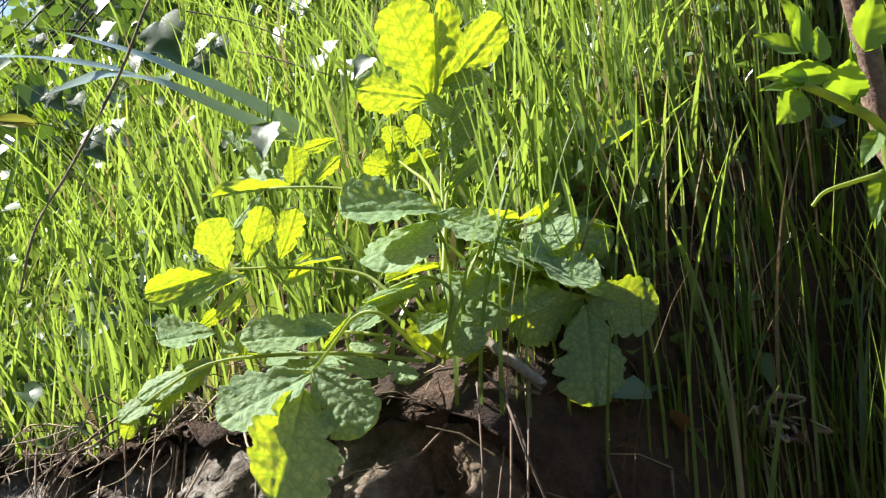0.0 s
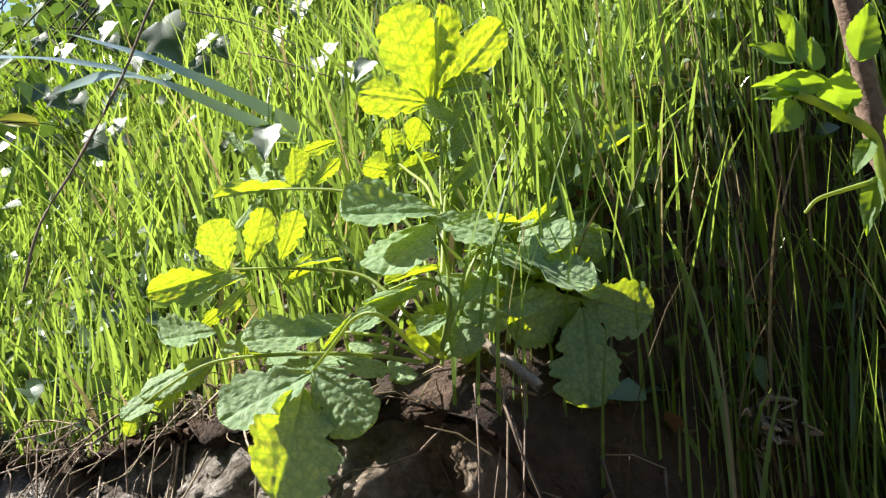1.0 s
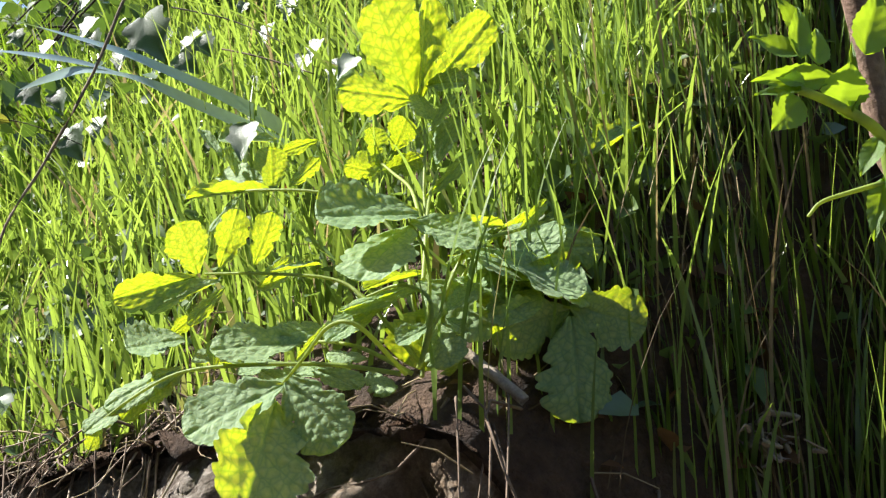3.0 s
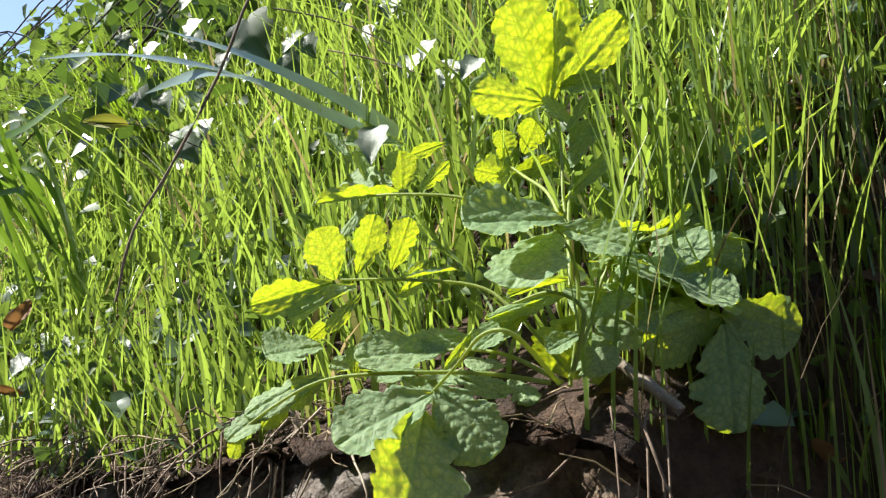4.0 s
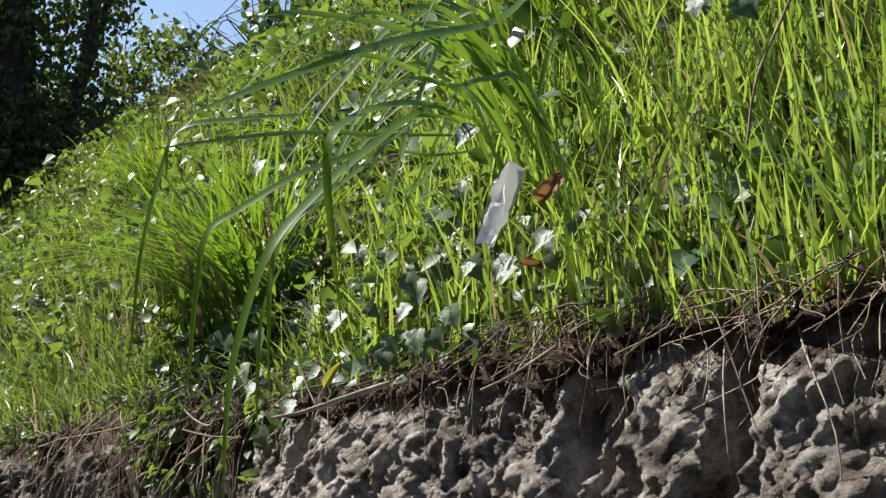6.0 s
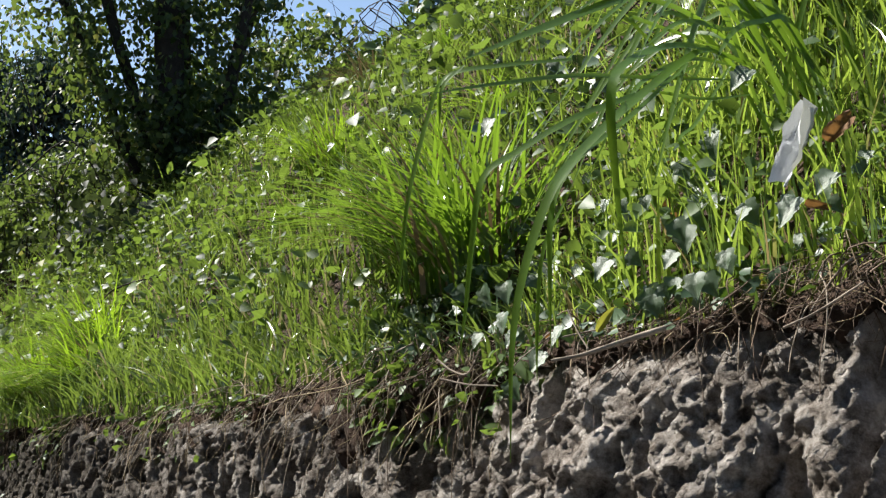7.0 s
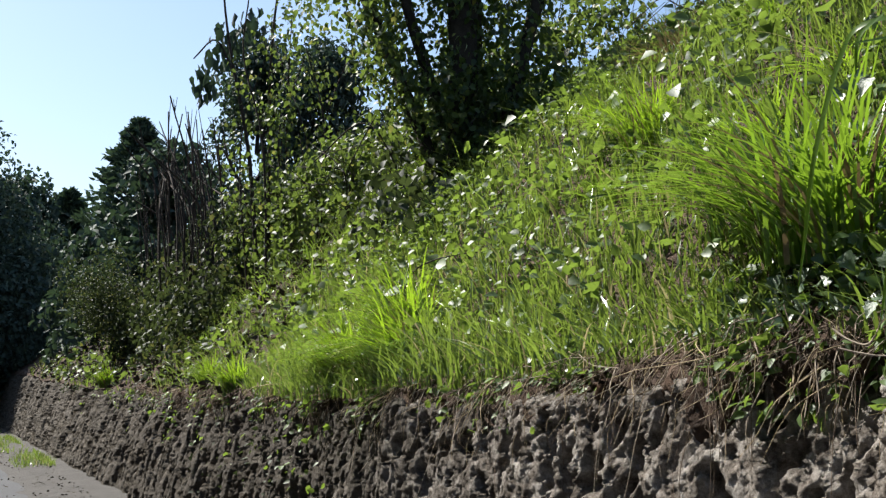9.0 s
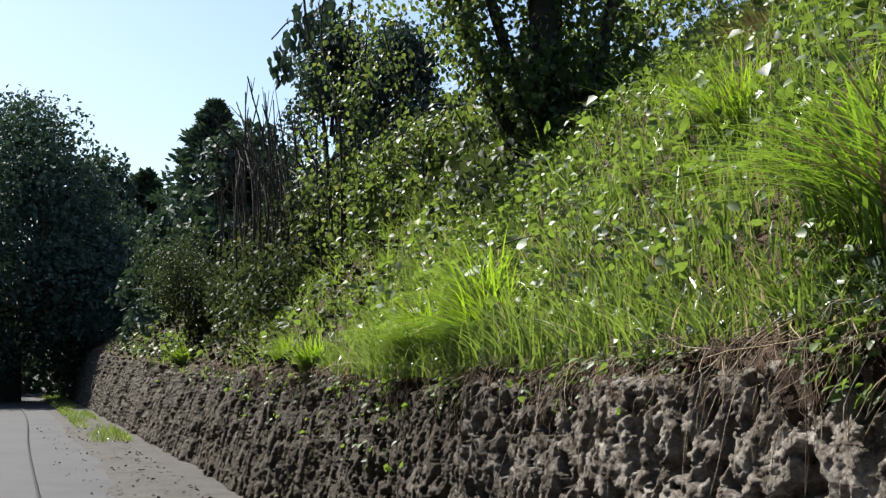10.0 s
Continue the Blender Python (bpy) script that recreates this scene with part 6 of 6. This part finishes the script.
def conifer(name, label, at, height, radius, n, size, seed, start=0.06):
    """A dark pointed tree: short sprays round a straight trunk, thinning to the tip."""
    g = np.random.default_rng(seed)
    ob = thing(name, label, "tree", at, "far trees")
    v, f = tube([at, (at[0], at[1], at[2] + height * 0.95)], [radius * 0.10, 0.01], 8)
    under(part("trunk", mesh_np("trunk", v, f), BARK), ob)
    t = start + (1 - start) * g.uniform(0, 1, n) ** 0.8
    a = g.uniform(0, 2 * np.pi, n)
    rad = radius * (1 - t) ** 0.75 * (0.35 + 0.65 * g.uniform(0, 1, n) ** 0.5) * (1 + 0.28 * np.sin(4 * a + 41 * t + seed) * np.sin(7 * a - 29 * t) + 0.18 * np.sin(75 * t))
    p = np.stack([at[0] + rad * np.cos(a), at[1] + rad * np.sin(a), at[2] + height * t], -1)
    way = np.stack([np.cos(a), np.sin(a), g.uniform(-0.2, 1.1, n)], -1) + g.normal(0, 0.35, (n, 3))
    s = size * g.uniform(0.6, 1.3, n)
    v, f = leaves(p, way, g.normal(0, 1, (n, 3)) + [0, 0, 0.6], s, s * 0.45)
    under(part("crown", mesh_np("crown", v, f), NEEDLE), ob)
    return ob


def broad_tree(name, label, at, height, radius, n, size, seed, low=0.1):
    """A dense dark leafy tree: limbs from a tapered trunk and a crown of many clumps."""
    g = np.random.default_rng(seed)
    top = (at[0], at[1], at[2] + height * 0.85)
    lines = [([at, (at[0] + 0.1, at[1], at[2] + height * 0.4), top], [radius * 0.09, radius * 0.05, 0.02])]
    masses = []
    for k in range(60):
        t = low + (1 - low) * g.uniform(0, 1)
        a = g.uniform(0, 2 * np.pi)
        q = radius * 0.85 * math.sqrt(g.uniform(0, 1)) * (1 - max(t - 0.45, 0) * 1.35)
        c = (at[0] + q * math.cos(a), at[1] + q * math.sin(a), at[2] + height * t)
        masses.append((c, (radius * g.uniform(0.2, 0.36),) * 3))
        if k % 6 == 0:
            lines.append(([(at[0], at[1], at[2] + height * t * 0.6), c], [radius * 0.03, 0.01]))
    return woody(name, label, "tree", at, lines, masses, n, size, NEEDLE, BARK, seed, 0.6, 0.2, "far trees", shell=0.35)


broad_tree("dark_tree", "dark ragged evergreen behind the hedge", on_bank(-5.8, 1.9, -0.2), 4.25 - on_bank(-5.8, 1.9, -0.2)[2], 0.75, 15000, 0.06, 201, 0.0)
broad_tree("dark_tree", "dark ragged evergreen behind the hedge", on_bank(-5.2, 2.5, -0.2), 4.05 - on_bank(-5.2, 2.5, -0.2)[2], 0.8, 15000, 0.06, 202, 0.0)
conifer("cypress", "tall dark cypress far behind the hedge", P(-21.0, 3.0, 1.0), 5.4, 2.1, 9000, 0.17, 203)
conifer("cypress", "tall dark cypress far behind the hedge", P(-22.5, 1.7, 0.4), 4.6, 1.7, 7000, 0.18, 204)
conifer("cypress", "tall dark cypress far behind the hedge", P(-34.0, 2.6, 0.5), 5.2, 1.8, 9000, 0.26, 206)
broad_tree("dark_tree", "big dark leafy tree in shade beside the lane", P(-18.6, -1.2, 0.0), 5.25, 3.1, 60000, 0.10, 211, 0.05)
broad_tree("dark_tree", "big dark leafy tree in shade beside the lane", P(-21.5, -4.2, 0.0), 5.4, 2.2, 16000, 0.16, 212, 0.04)
broad_tree("dark_tree", "big dark leafy tree in shade beside the lane", P(-20.5, 0.4, 0.0), 4.7, 1.7, 18000, 0.15, 213, 0.03)
broad_tree("dark_tree", "big dark leafy tree in shade beside the lane", P(-20.0, -7.5, 0.0), 6.0, 2.4, 14000, 0.18, 214, 0.04)
broad_tree("dark_tree", "low dark thicket where the lane turns", P(-25.0, -1.8, -0.2), 3.2, 2.2, 9000, 0.2, 221, 0.0)
broad_tree("dark_tree", "low dark thicket where the lane turns", P(-25.5, -5.2, -0.2), 3.4, 2.4, 9000, 0.2, 222, 0.0)
broad_tree("dark_tree", "low dark thicket where the lane turns", P(-25.0, -9.0, -0.2), 3.4, 2.6, 9000, 0.2, 223, 0.0)
broad_tree("dark_tree", "low dark thicket where the lane turns", P(-24.0, -12.5, -0.2), 4.0, 2.6, 9000, 0.2, 224, 0.0)
broad_tree("dark_tree", "dark leafy tree behind the hedge", P(-9.0, 1.6, 0.9), 2.6, 1.2, 6000, 0.13, 215, 0.0)
broad_tree("dark_tree", "dark leafy tree behind the hedge", P(-12.5, 1.4, 0.9), 2.2, 1.2, 5000, 0.14, 216, 0.0)

# thin brush along the top of the bank
lines, masses = [], []
for k in range(90):
    r, b = g.uniform(0.2, 6.2), g.uniform(1.0, 2.6)
    h = g.uniform(0.15, 0.5)
    a = on_bank(r, b, -0.02)
    lines.append(([a, (a[0] + g.normal(0, 0.05), a[1] + g.normal(0, 0.05), a[2] + h * 0.6), (a[0] + g.normal(0, 0.14), a[1] + g.normal(0, 0.14), a[2] + h)], [0.003, 0.001]))
v, f = join([tube(curve_through(c, 3), rad, 5) for c, rad in lines])
tagged(part("bank_brush", mesh_np("bank_brush", v, f), BARK), "thin leafless brush along the bank top", "brush", kind="stuff")
for k, (r, d) in enumerate([(5.6, 0.75), (5.1, 0.95), (6.2, 0.62), (4.6, 1.15), (3.6, 1.3), (6.7, 0.8)]):
    b = float(edge_0(r)) + d
    masses = [(on_bank(r + g.normal(0, 0.16), b + g.normal(0, 0.1), g.uniform(0.08, 0.24)), (0.14, 0.14, 0.1)) for _ in range(9)]
    lines = [([on_bank(r, b, -0.02), on_bank(r + g.normal(0, 0.2), b - 0.12, 0.3), on_bank(r + g.normal(0, 0.3), b - 0.25, 0.22)], [0.003, 0.0015]) for _ in range(5)]
    woody("bramble", "green bramble bush growing up on the bank", "shrub", on_bank(r, b), lines, masses, 420, 0.042, WEED if k % 2 else IVY, BARK, 300 + k, 0.75, 0.3, "brambles on the bank")


# ---- the lane's edge ----
v, f = tube(curve_through([P(-60, -0.95, 0.012), P(-20, -0.98, 0.012), P(-11, -0.95, 0.012), P(-5, -1.03, 0.012), P(-0.3, -1.06, 0.012), P(12, -1.1, 0.012)], 30), [0.009, 0.009], 5)
v[:, 2] = 0.0165 + (v[:, 2] - v[:, 2].mean()) * 0.12
TAR = rough_stuff("tar_seam", [(0.3, (0.02, 0.02, 0.02)), (0.7, (0.035, 0.035, 0.035))], 10.0, 90.0, 0.98, 0.3, 0.003)
tagged(part("tar_seam", mesh_np("tar_seam", v, f), TAR), "dark sealed seam along the lane's asphalt", "road", kind="structure")
r, b = rng.uniform(-22, -5.0, 9000), -0.12 - 0.35 * rng.uniform(0, 1, 9000) ** 1.5
keep = vnoise(r * 1.1, b * 5, 91) + 0.4 * vnoise(r * 5, b * 9, 92) + rng.uniform(-0.4, 0.4, len(r)) > -0.1
r, b = r[keep], b[keep]
n = len(r)
a = rng.uniform(0, 2 * np.pi, n)
v, f = blades(Wn(r, b, 0.0), rng.uniform(0.02, 0.10, n), np.stack([np.cos(a), np.sin(a)], -1), rng.uniform(0.01, 0.06, n), rng.uniform(0.006, 0.012, n), 3, rng.uniform(0, np.pi, n))
tagged(part("verge_grass", mesh_np("verge_grass", v, f), GRASS_FAR), "low yellow-green grass at the foot of the clay", "grass", kind="stuff")
n = 500
q = Wn(rng.uniform(-8, 5, n), -0.2 - 0.7 * rng.uniform(0, 1, n) ** 2, 0.025)
s = rng.uniform(0.012, 0.035, n)
v, f = leaves(q, unit(n, 0.8), rng.normal(0, 0.4, (n, 3)) + [0, 0, 1], s, s * 0.6)
tagged(part("leaf_litter", mesh_np("leaf_litter", v, f), BARK), "dry leaves and crumbs along the lane's edge", "leaf litter", kind="stuff")
